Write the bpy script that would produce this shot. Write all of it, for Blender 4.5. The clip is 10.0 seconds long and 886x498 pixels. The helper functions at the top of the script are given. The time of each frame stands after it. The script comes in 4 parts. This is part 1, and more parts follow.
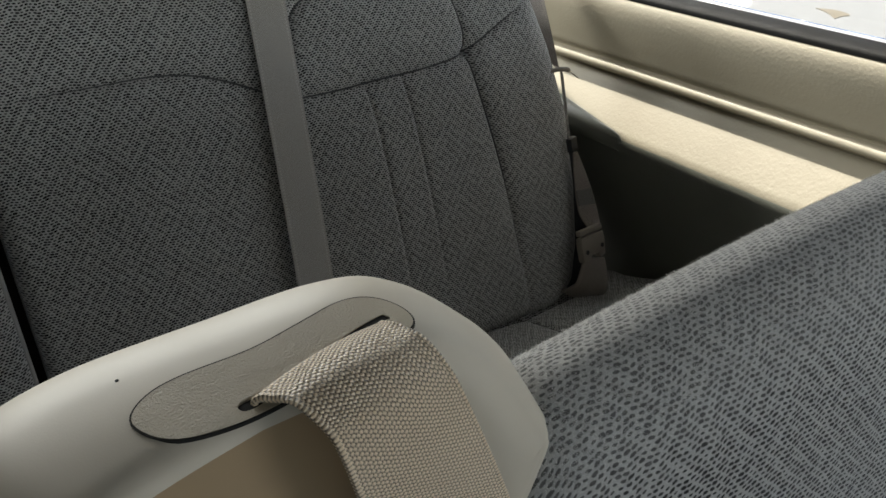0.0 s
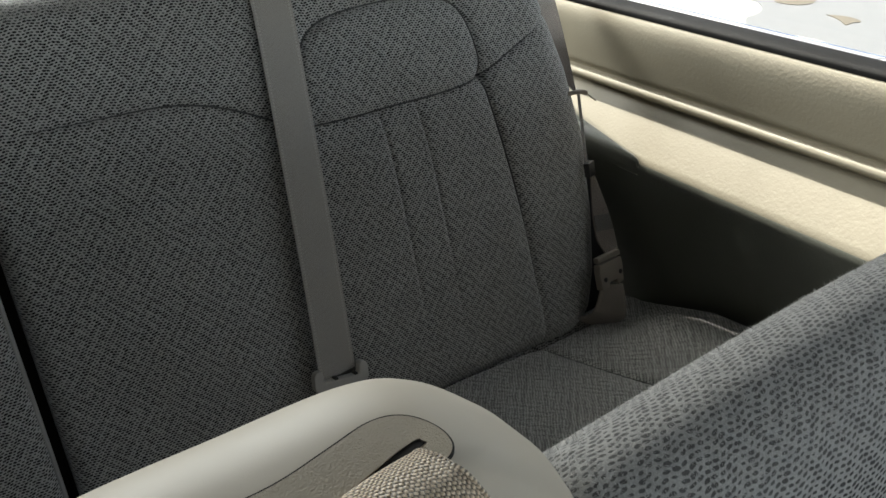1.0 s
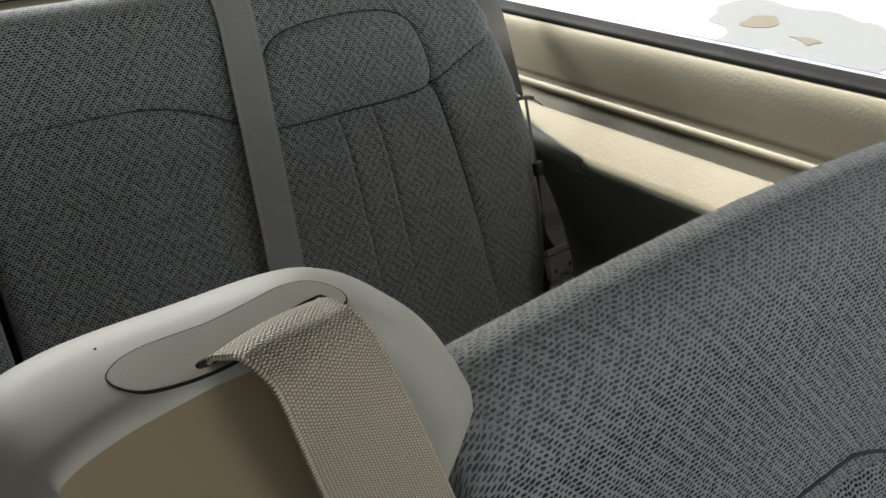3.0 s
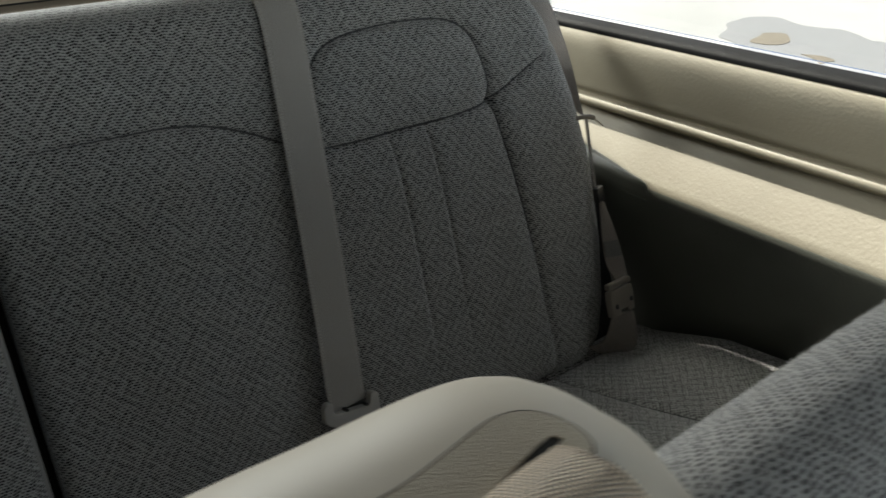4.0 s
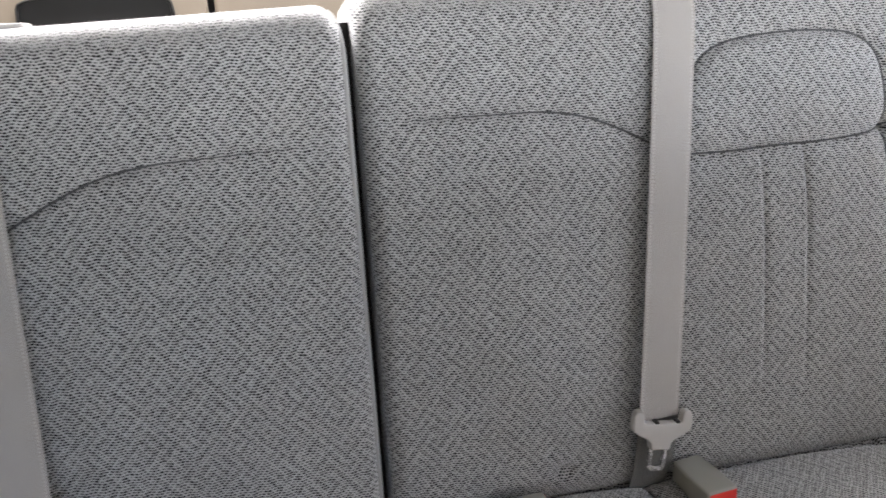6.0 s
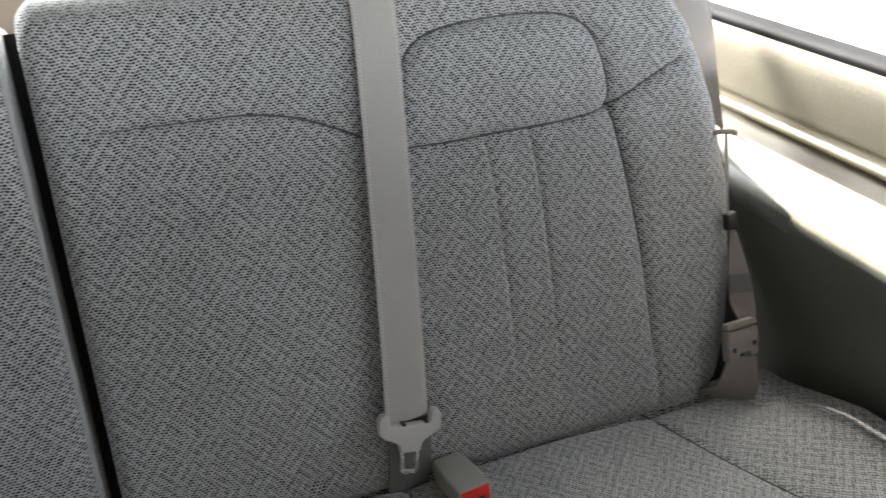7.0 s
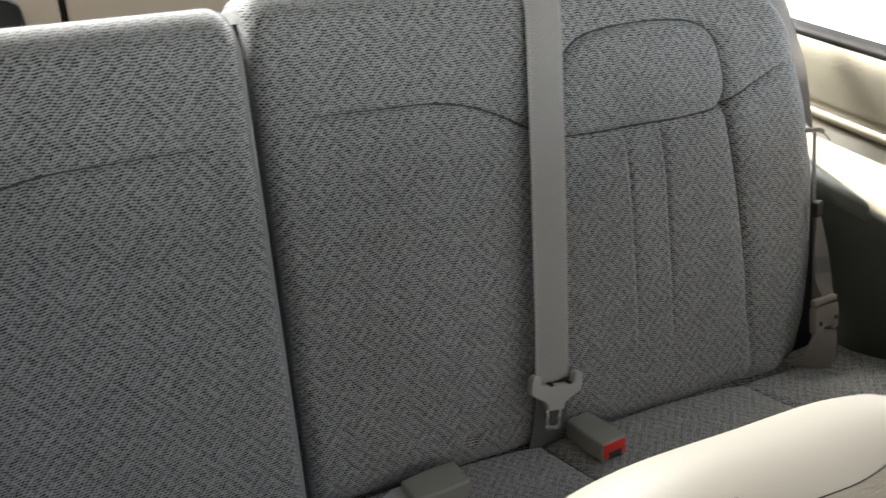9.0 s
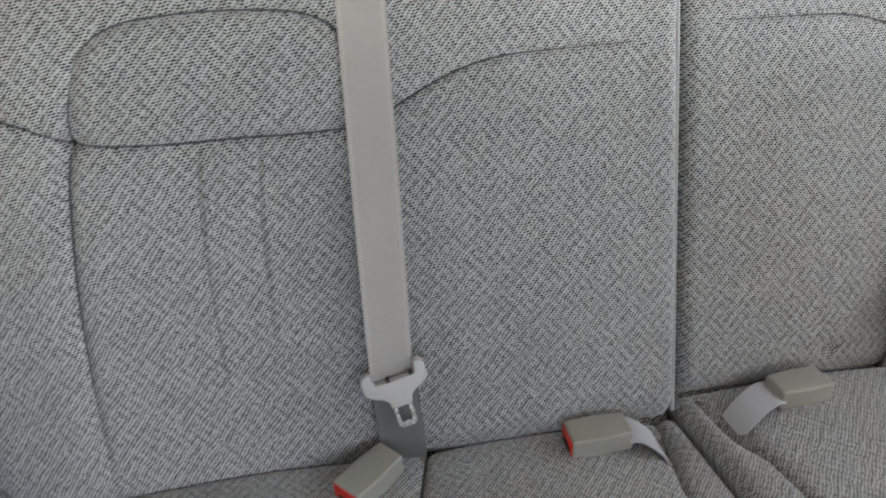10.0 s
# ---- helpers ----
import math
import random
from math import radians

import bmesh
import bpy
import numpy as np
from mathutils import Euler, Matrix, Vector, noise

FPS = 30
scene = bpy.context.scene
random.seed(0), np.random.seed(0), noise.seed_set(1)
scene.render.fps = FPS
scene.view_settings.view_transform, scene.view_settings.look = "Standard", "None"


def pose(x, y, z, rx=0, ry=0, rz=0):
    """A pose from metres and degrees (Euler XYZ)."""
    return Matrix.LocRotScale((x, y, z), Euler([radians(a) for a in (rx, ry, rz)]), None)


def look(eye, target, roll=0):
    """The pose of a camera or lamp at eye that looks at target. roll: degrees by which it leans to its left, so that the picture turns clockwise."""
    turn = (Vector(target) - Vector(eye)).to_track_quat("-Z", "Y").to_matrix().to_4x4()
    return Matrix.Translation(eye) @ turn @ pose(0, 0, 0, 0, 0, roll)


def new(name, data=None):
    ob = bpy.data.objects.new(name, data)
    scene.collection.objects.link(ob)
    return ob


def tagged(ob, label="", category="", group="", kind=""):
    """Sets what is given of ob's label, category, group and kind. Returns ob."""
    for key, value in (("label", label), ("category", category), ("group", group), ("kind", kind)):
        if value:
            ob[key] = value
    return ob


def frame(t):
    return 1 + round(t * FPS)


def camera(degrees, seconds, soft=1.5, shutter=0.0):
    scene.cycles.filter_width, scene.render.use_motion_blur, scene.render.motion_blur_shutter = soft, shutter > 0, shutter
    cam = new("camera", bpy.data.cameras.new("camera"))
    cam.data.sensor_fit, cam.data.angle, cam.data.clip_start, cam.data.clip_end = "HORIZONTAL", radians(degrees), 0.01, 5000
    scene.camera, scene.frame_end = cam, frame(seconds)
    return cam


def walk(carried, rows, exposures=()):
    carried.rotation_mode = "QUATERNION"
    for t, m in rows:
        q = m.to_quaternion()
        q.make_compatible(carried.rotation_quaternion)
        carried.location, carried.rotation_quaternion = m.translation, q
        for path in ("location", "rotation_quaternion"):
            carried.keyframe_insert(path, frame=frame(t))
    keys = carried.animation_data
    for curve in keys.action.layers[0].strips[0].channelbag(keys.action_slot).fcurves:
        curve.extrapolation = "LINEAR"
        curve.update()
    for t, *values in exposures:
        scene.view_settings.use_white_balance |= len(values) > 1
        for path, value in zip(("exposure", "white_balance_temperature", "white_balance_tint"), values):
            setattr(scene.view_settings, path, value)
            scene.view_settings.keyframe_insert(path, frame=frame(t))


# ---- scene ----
cam = camera(55.2, 10.0, shutter=0.30)
PATH = [
    (0, (-0.0369, 0.1864, 1.0174), (0.9317, 1.6385, 0.0410), -1.61),
    (0.2, (-0.0364, 0.1941, 1.0137), (0.9263, 1.6531, 0.0417), -2.05),
    (0.5, (-0.0345, 0.2159, 1.0198), (0.9301, 1.6757, 0.0511), -1.95),
    (0.7, (-0.0296, 0.2218, 1.0285), (0.9325, 1.6807, 0.0560), -1.92),
    (1, (-0.0238, 0.2208, 1.0298), (0.9343, 1.6857, 0.0623), -1.93),
    (1.5, (-0.0220, 0.1995, 1.0501), (0.9273, 1.6704, 0.0830), -2.06),
    (2, (-0.0339, 0.1416, 1.0326), (0.9035, 1.6225, 0.0693), -1.86),
    (2.2, (-0.0649, 0.1271, 1.0383), (0.8855, 1.6045, 0.0822), -1.85),
    (3.3, (-0.0400, 0.1480, 1.0230), (0.9850, 1.6110, 0.1250), -2.40),
    (3.5, (-0.0360, 0.1670, 1.0250), (0.9930, 1.6260, 0.1250), -1.80),
    (3.7, (-0.0270, 0.1990, 1.0190), (1.0050, 1.6570, 0.1210), -1.40),
    (4, (-0.0450, 0.2530, 1.0050), (0.9830, 1.7240, 0.1220), -1.60),
    (4.2, (-0.1010, 0.2630, 1.0200), (0.9240, 1.7270, 0.1230), 0.00),
    (4.3, (-0.1340, 0.2660, 1.0250), (0.8810, 1.7390, 0.1310), 0.90),
    (4.5, (-0.1952, 0.2711, 1.0128), (0.6034, 1.8831, 0.1388), -0.57),
    (4.7, (-0.2192, 0.2769, 1.0013), (0.3833, 1.9810, 0.1450), -1.11),
    (4.9, (-0.1904, 0.2754, 1.0183), (0.2723, 2.0071, 0.1311), -1.33),
    (5, (-0.1857, 0.2818, 1.0299), (0.2447, 2.0079, 0.1160), -0.90),
    (5.5, (-0.1553, 0.2817, 1.0294), (0.2339, 2.0136, 0.1079), -0.71),
    (5.7, (-0.1315, 0.2892, 1.0276), (0.2549, 2.0176, 0.0984), -0.20),
    (6.8, (0.0706, 0.2735, 1.0137), (0.5739, 1.9663, 0.0750), -2.44),
    (7, (0.0869, 0.2689, 1.0131), (0.6944, 1.9257, 0.0717), -1.69),
    (7.5, (0.0842, 0.2715, 1.0304), (0.7963, 1.8779, 0.0751), -1.63),
    (8, (0.0486, 0.2625, 1.0449), (0.7699, 1.8742, 0.1057), -2.26),
    (8.5, (-0.0457, 0.2707, 1.0379), (0.6776, 1.8931, 0.1189), -1.90),
    (9, (-0.1398, 0.2665, 1.0340), (0.6012, 1.8780, 0.0917), 1.11),
    (9.2, (-0.1848, 0.2674, 1.0223), (0.4621, 1.9221, 0.0873), 0.17),
    (9.5, (-0.2696, 0.2756, 1.0146), (0.1986, 1.9687, 0.0584), -0.43),
    (9.7, (-0.3299, 0.2653, 1.0038), (0.0807, 1.9707, 0.0432), -0.21),
    (10, (-0.3676, 0.2396, 0.9971), (-0.0328, 1.9362, -0.0076), -0.37),
]
EXPOSURES = [(0, 0.92, 6560, 9), (1.0, 0.93, 6430, 8), (2.0, 1.0, 6520, 9), (3.3, 0.72, 6450, 8), (4.0, 0.58, 6450, 7), (4.5, 1.72, 6330, 12), (5.0, 2.75, 6420, 18), (5.5, 3.2, 6420, 20), (6.2, 2.95, 6400, 18), (7.0, 2.55, 6320, 13), (7.5, 2.05, 6320, 11), (8.0, 1.64, 6420, 10), (8.5, 1.52, 6480, 11), (9.0, 2.06, 6480, 12), (9.3, 2.66, 6580, 14), (9.5, 2.84, 6600, 16), (10.0, 3.42, 6520, 15)]
walk(cam, [(t, look(eye, target, roll)) for t, eye, target, roll in PATH], EXPOSURES)

# ---- light ----
SUN_WAY = Vector((-0.12, -0.67, -1.0))
world = bpy.data.worlds.new("sky")
scene.world = world
world.use_nodes = True
wn = world.node_tree
sky = wn.nodes.new("ShaderNodeTexSky")
sky.sky_type = "NISHITA"
sky.sun_disc = False
sky.sun_elevation, sky.sun_rotation = radians(55), radians(14)
wn.links.new(sky.outputs[0], wn.nodes["Background"].inputs[0])
wn.nodes["Background"].inputs[1].default_value = 0.115

sun = new("sun", bpy.data.lights.new("sun", "SUN"))
sun.data.energy, sun.data.angle, sun.data.color = 5.0, radians(0.5), (1.0, 0.95, 0.86)
sun.matrix_world = look((0, 0, 6), Vector((0, 0, 6)) + SUN_WAY)


def window_light(name, eye, target, wide, high, watts, color=(0.97, 0.985, 0.95)):
    """Sky light that comes in at a window opening."""
    lamp = new(name, bpy.data.lights.new(name, "AREA"))
    lamp.data.shape, lamp.data.size, lamp.data.size_y = "RECTANGLE", wide, high
    lamp.data.energy, lamp.data.color = watts, color
    lamp.matrix_world = look(eye, target)
    return lamp


window_light("windshield_light", (0, -1.55, 1.20), (0, 0.6, 0.80), 1.2, 0.26, 0.45)
window_light("left_window_light", (-0.775, -0.70, 1.0), (-0.2, 0.7, 0.75), 0.5, 0.3, 0.45, (0.90, 0.96, 1.0))
window_light("right_window_light", (0.77, -0.75, 0.95), (0.25, 0.45, 0.8), 0.5, 0.3, 1.65, (0.92, 0.97, 1.0))
window_light("right_rear_window_light", (0.782, 0.50, 1.02), (0.25, 0.80, 0.72), 0.8, 0.26, 0.14, (0.88, 0.94, 1.0))
window_light("rear_window_light", (0, 1.54, 1.24), (0, 0.97, 0.86), 1.1, 0.2, 8.2)


# ---- materials ----
def material(name, color, rough=0.6, metal=0.0):
    m = bpy.data.materials.new(name)
    m.use_nodes = True
    b = m.node_tree.nodes["Principled BSDF"]
    b.inputs["Base Color"].default_value = (*color, 1)
    b.inputs["Roughness"].default_value, b.inputs["Metallic"].default_value = rough, metal
    return m, m.node_tree, b


class Nodes:
    """Short ways to add nodes to a material's tree."""

    def __init__(self, tree):
        self.t = tree

    def put(self, value, socket):
        if isinstance(value, (int, float, tuple)):
            socket.default_value = value
        else:
            self.t.links.new(value, socket)

    def math(self, op, a, b=0.0, c=0.0):
        n = self.t.nodes.new("ShaderNodeMath")
        n.operation = op
        for v, s in zip((a, b, c), n.inputs):
            self.put(v, s)
        return n.outputs[0]

    def coord(self, kind):
        return self.t.nodes.new("ShaderNodeTexCoord").outputs[kind]

    def split(self, v):
        n = self.t.nodes.new("ShaderNodeSeparateXYZ")
        self.put(v, n.inputs[0])
        return n.outputs

    def noise(self, v, scale, detail=3.0, rough=0.55):
        n = self.t.nodes.new("ShaderNodeTexNoise")
        self.put(v, n.inputs["Vector"])
        n.inputs["Scale"].default_value, n.inputs["Detail"].default_value, n.inputs["Roughness"].default_value = scale, detail, rough
        return n.outputs["Fac"]

    def ramp(self, v, lo, hi):
        n = self.t.nodes.new("ShaderNodeMapRange")
        n.interpolation_type = "SMOOTHSTEP"
        self.put(v, n.inputs["Value"])
        n.inputs["From Min"].default_value, n.inputs["From Max"].default_value = lo, hi
        return n.outputs[0]

    def mix(self, f, a, b):
        n = self.t.nodes.new("ShaderNodeMix")
        n.data_type = "RGBA"
        self.put(f, n.inputs[0])
        self.put(a if not isinstance(a, tuple) else (*a, 1), n.inputs[6])
        self.put(b if not isinstance(b, tuple) else (*b, 1), n.inputs[7])
        return n.outputs[2]

    def bump(self, h, bsdf, strength=0.4, distance=0.001):
        n = self.t.nodes.new("ShaderNodeBump")
        n.inputs["Strength"].default_value, n.inputs["Distance"].default_value = strength, distance
        self.put(h, n.inputs["Height"])
        self.t.links.new(n.outputs[0], bsdf.inputs["Normal"])


def fabric_material():
    """Grey knitted seat cloth: rows of dark stitch openings, long or short by a diamond lattice."""
    m, t, b = material("seat_cloth", (0.3, 0.3, 0.3), 0.95)
    k = Nodes(t)
    at = k.coord("UV")
    uv = k.split(at)
    wob = k.math("SUBTRACT", k.noise(at, 150.0, 2.0), 0.5)
    sway = k.math("SUBTRACT", k.noise(at, 28.0, 2.0), 0.5)
    u = k.math("ADD", uv[0], k.math("ADD", k.math("MULTIPLY", wob, 0.0016), k.math("MULTIPLY", sway, 0.0060)))
    v = k.math("ADD", uv[1], k.math("ADD", k.math("MULTIPLY", wob, 0.0008), k.math("MULTIPLY", sway, 0.0034)))

    def chance(*values):
        n, w = t.nodes.new("ShaderNodeCombineXYZ"), t.nodes.new("ShaderNodeTexWhiteNoise")
        for a, s in zip(values, n.inputs):
            k.put(a, s)
        k.put(n.outputs[0], w.inputs["Vector"])
        return w.outputs["Value"]

    # the lattice: two sets of slanting bands, the one stronger than the other from patch to patch
    patch = k.noise(at, 55.0, 2.0)
    turn = 2 * math.pi
    one = k.math("SINE", k.math("MULTIPLY", k.math("ADD", k.math("DIVIDE", u, 0.0112), k.math("DIVIDE", v, 0.0122)), turn))
    two = k.math("SINE", k.math("MULTIPLY", k.math("SUBTRACT", k.math("DIVIDE", u, 0.0108), k.math("DIVIDE", v, 0.0130)), turn))
    lean = k.ramp(patch, 0.40, 0.60)
    band = k.math("ADD", k.math("MULTIPLY", one, k.math("SUBTRACT", 1.0, lean)), k.math("MULTIPLY", two, lean))
    band = k.math("ADD", k.math("MULTIPLY", band, 0.75), k.math("MULTIPLY", k.math("ADD", one, two), 0.25))
    # the stitch openings, in rows that zigzag from column to column like a herringbone
    fold = k.math("DIVIDE", u, 0.0074)
    zig = k.math("ABSOLUTE", k.math("SUBTRACT", k.math("FRACT", k.math("MULTIPLY", fold, 0.5)), 0.5))
    row = k.math("ADD", k.math("DIVIDE", v, 0.00240), k.math("MULTIPLY", zig, 1.1))
    r = k.math("FLOOR", row)
    place = k.math("ADD", k.math("DIVIDE", u, 0.0038), k.math("ADD", k.math("MULTIPLY", r, 0.47), k.math("MULTIPLY", chance(r, 5.0, 2.0), 0.16)))
    luck = chance(k.math("FLOOR", place), r, 1.0)
    dv = k.math("SUBTRACT", k.math("FRACT", row), 0.5)
    du = k.math("ADD", k.math("SUBTRACT", k.math("FRACT", place), 0.5), k.math("MULTIPLY", k.math("SUBTRACT", luck, 0.5), 0.16))
    long = k.math("ADD", 0.375, k.math("MULTIPLY", band, 0.065))
    tall = k.math("ADD", 0.300, k.math("MULTIPLY", band, 0.035))
    far = k.math("SQRT", k.math("ADD", k.math("POWER", k.math("ABSOLUTE", k.math("DIVIDE", du, long)), 2.4), k.math("POWER", k.math("ABSOLUTE", k.math("DIVIDE", dv, tall)), 2.0)))
    far = k.math("MULTIPLY", far, k.math("ADD", 0.86, k.math("MULTIPLY", k.math("POWER", luck, 2.5), 0.45)))
    grain = k.noise(at, 1000.0, 2.0, 0.7)
    uneven = k.noise(at, 260.0, 2.0, 0.6)
    far = k.math("ADD", far, k.math("ADD", k.math("MULTIPLY", k.math("SUBTRACT", grain, 0.5), 0.55), k.math("MULTIPLY", k.math("SUBTRACT", uneven, 0.5), 0.40)))
    hole = k.math("SUBTRACT", 1.0, k.ramp(far, 0.78, 1.12))
    # openings fade along the crowns of the backs, for raised nap and painted glare
    bench_crown = k.ramp(k.math("ADD", uv[1], k.math("MULTIPLY", sway, 0.02)), 0.466, 0.496)
    seat_crown = k.math("MULTIPLY", k.ramp(k.math("ADD", uv[1], k.math("MULTIPLY", wob, 0.05)), -0.315, -0.262), k.ramp(k.math("ADD", uv[1], k.math("MULTIPLY", wob, 0.05)), -0.175, -0.215))
    crown_fade = k.math("MAXIMUM", k.math("MULTIPLY", bench_crown, 0.85), k.math("MULTIPLY", seat_crown, 0.3))
    hole = k.math("MULTIPLY", hole, k.math("SUBTRACT", 1.0, crown_fade))
    tone = k.noise(at, 45.0, 3.0)
    yarn = k.mix(tone, CLOTH_DARK, CLOTH_LIGHT)
    yarn = k.mix(k.math("MULTIPLY", k.ramp(grain, 0.42, 0.68), 0.5), k.mix(0.14, yarn, (0.12, 0.12, 0.12)), (0.56, 0.55, 0.53))
    yarn = k.mix(k.math("MULTIPLY", k.ramp(band, -0.4, 1.0), 0.20), yarn, (0.17, 0.168, 0.16))
    blotch = k.ramp(k.noise(at, 7.0, 4.0), 0.35, 0.75)
    yarn = k.mix(k.math("MULTIPLY", blotch, 0.25), yarn, (0.27, 0.25, 0.235))
    k.put(k.mix(hole, yarn, (0.007, 0.007, 0.007)), b.inputs["Base Color"])
    b.inputs["Sheen Weight"].default_value = 0.35
    b.inputs["Specular IOR Level"].default_value = 0.1
    k.bump(k.math("SUBTRACT", k.math("MULTIPLY", grain, 0.35), hole), b, 0.5, 0.0008)
    return m


CLOTH_DARK, CLOTH_LIGHT = (0.31, 0.306, 0.294), (0.48, 0.472, 0.452)


def webbing_material(name, color, depth=0.55, seam=0.45):
    """Woven belt webbing: fine ribs along it, each a row of small stitches, and stitched edges."""
    m, t, b = material(name, color, 0.48)
    k = Nodes(t)
    uv = k.split(k.coord("UV"))
    wob = k.math("MULTIPLY", k.math("SUBTRACT", k.noise(k.coord("UV"), 300.0, 2.0), 0.5), 0.35)
    rib = k.math("ADD", k.math("DIVIDE", uv[0], 0.00130), wob)
    row = k.math("ADD", k.math("DIVIDE", uv[1], 0.00125), wob)
    side = k.math("SUBTRACT", k.math("MULTIPLY", k.math("FLOORED_MODULO", k.math("FLOOR", rib), 2.0), 2.0), 1.0)
    fu = k.math("SUBTRACT", k.math("FRACT", rib), 0.5)
    fv = k.math("FRACT", k.math("ADD", k.math("ADD", row, k.math("MULTIPLY", side, 0.2)), k.math("MULTIPLY", fu, k.math("MULTIPLY", side, 0.12))))
    stitch = k.math("SUBTRACT", 1.0, k.math("ABSOLUTE", k.math("MULTIPLY", k.math("SUBTRACT", fv, 0.5), 2.0)))
    groove = k.math("MULTIPLY", k.math("ABSOLUTE", fu), 2.0)
    grain = k.noise(k.coord("UV"), 1300.0, 2.0)
    weave = k.math("SUBTRACT", k.math("ADD", k.math("MULTIPLY", stitch, 0.75), k.math("MULTIPLY", grain, 0.5)), k.math("MULTIPLY", groove, 0.45))
    edge = k.math("LESS_THAN", k.math("ABSOLUTE", k.math("SUBTRACT", k.math("ABSOLUTE", k.math("SUBTRACT", uv[0], 0.0225)), 0.0192)), 0.0009)
    dash = k.math("GREATER_THAN", k.math("FRACT", k.math("DIVIDE", uv[1], 0.0032)), 0.5)
    dark = tuple(c * depth * 0.6 for c in color)
    light = tuple(min(1.0, c * 1.15) for c in color)
    tone = k.mix(k.ramp(weave, 0.0, 0.7), dark, light)
    tone = k.mix(k.math("MULTIPLY", k.math("MULTIPLY", edge, dash), seam), tone, tuple(min(1.0, c * 1.5) for c in color))
    tone = k.mix(k.math("MULTIPLY", k.ramp(k.noise(k.coord("UV"), 18.0, 3.0), 0.4, 0.8), 0.3), tone, tuple(c * 0.75 for c in color))
    k.put(tone, b.inputs["Base Color"])
    b.inputs["Sheen Weight"].default_value = 0.12
    k.bump(weave, b, 0.7, 0.0006)
    return m


def plastic_material(name, color, rough=0.5, grain_scale=700.0, strength=0.25, wear=None):
    """Moulded interior plastic with a leather-like grain and slight handling marks."""
    m, t, b = material(name, color, rough)
    k = Nodes(t)
    o = k.coord("Object")
    grain = k.noise(o, grain_scale, 3.0, 0.6)
    stain = k.noise(o, 11.0, 5.0, 0.6)
    k.put(k.mix(k.math("MULTIPLY", k.ramp(stain, 0.4, 0.75), 0.35), color, wear or tuple(c * 0.82 for c in color)), b.inputs["Base Color"])
    k.put(k.math("ADD", rough - 0.06, k.math("MULTIPLY", stain, 0.16)), b.inputs["Roughness"])
    k.bump(grain, b, strength, 0.0006)
    return m


cloth = fabric_material()
webbing = webbing_material("belt_webbing", (0.43, 0.40, 0.36), 0.8)
webbing_front = webbing_material("belt_webbing_tan", (0.70, 0.56, 0.405), 0.33, 0.08)
webbing_dark = webbing_material("belt_webbing_brown_shaded", (0.20, 0.168, 0.14), 0.7)
# Copy of the bench webbing, darkened for the shade behind the latch.
webbing_shaded = webbing_material("belt_webbing_shaded", (0.125, 0.122, 0.108), 0.8)
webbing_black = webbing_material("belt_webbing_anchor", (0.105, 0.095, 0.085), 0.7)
webbing_grey = webbing_material("belt_webbing_grey", (0.37, 0.33, 0.30), 0.8)
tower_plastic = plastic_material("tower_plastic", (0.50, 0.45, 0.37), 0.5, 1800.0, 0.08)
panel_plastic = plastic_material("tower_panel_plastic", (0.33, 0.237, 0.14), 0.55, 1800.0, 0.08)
insert_plastic = plastic_material("insert_plastic", (0.41, 0.355, 0.27), 0.6, 1500.0, 0.8, (0.36, 0.315, 0.245))
wall_plastic = plastic_material("wall_plastic", (0.32, 0.285, 0.21), 0.5, 260.0, 0.6)
# Lower trim with the shade below the ledge put into its dark colour.
lower_shaded_plastic = plastic_material("lower_trim_shaded", (0.112, 0.115, 0.095), 0.36, 320.0, 0.5)
gate_plastic = plastic_material("gate_plastic", (0.25, 0.207, 0.157), 0.6, 300.0, 0.3)
buckle_plastic = plastic_material("buckle_plastic", (0.26, 0.25, 0.215), 0.42, 900.0, 0.2)
anchor_plastic = plastic_material("anchor_plastic", (0.19, 0.165, 0.135), 0.42, 900.0, 0.2)
latch_plastic = plastic_material("latch_plastic", (0.42, 0.40, 0.37), 0.42, 900.0, 0.15)
red_plastic = plastic_material("red_plastic", (0.62, 0.03, 0.02), 0.4, 900.0, 0.1)
black_plastic = plastic_material("black_plastic", (0.012, 0.012, 0.012), 0.45, 600.0, 0.2)
rubber = plastic_material("black_rubber", (0.006, 0.006, 0.006), 0.6, 500.0, 0.3)
rubber.node_tree.nodes["Principled BSDF"].inputs["Specular IOR Level"].default_value = 0.08
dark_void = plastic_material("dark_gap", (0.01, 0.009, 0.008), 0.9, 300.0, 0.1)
# Dark lines laid in the seam grooves for the shade of the creases.
seam_shade = plastic_material("seam_shade", (0.07, 0.07, 0.07), 0.9, 900.0, 0.3)
cord_cloth = plastic_material("cord_cloth", (0.30, 0.295, 0.28), 0.95, 900.0, 0.8)
liner_cloth = plastic_material("roof_liner_cloth", (0.10, 0.095, 0.086), 0.95, 500.0, 0.4)
carpet = plastic_material("floor_carpet", (0.06, 0.058, 0.055), 1.0, 350.0, 0.8)
fibre = plastic_material("cloth_fibre", (0.50, 0.49, 0.47), 0.95, 300.0, 0.0)
sleeve = plastic_material("strap_sleeve", (0.43, 0.43, 0.445), 0.3, 300.0, 0.1)
steel, _, _ = material("polished_steel", (0.72, 0.71, 0.70), 0.22, 1.0)
steel_tree = Nodes(steel.node_tree)
steel_tree.put(steel_tree.math("ADD", 0.16, steel_tree.math("MULTIPLY", steel_tree.noise(steel_tree.coord("Object"), 220.0), 0.2)), steel.node_tree.nodes["Principled BSDF"].inputs["Roughness"])
glass, _, glass_b = material("window_glass", (0.72, 0.74, 0.72), 0.0)
glass_b.inputs["Transmission Weight"].default_value, glass_b.inputs["IOR"].default_value = 1.0, 1.45


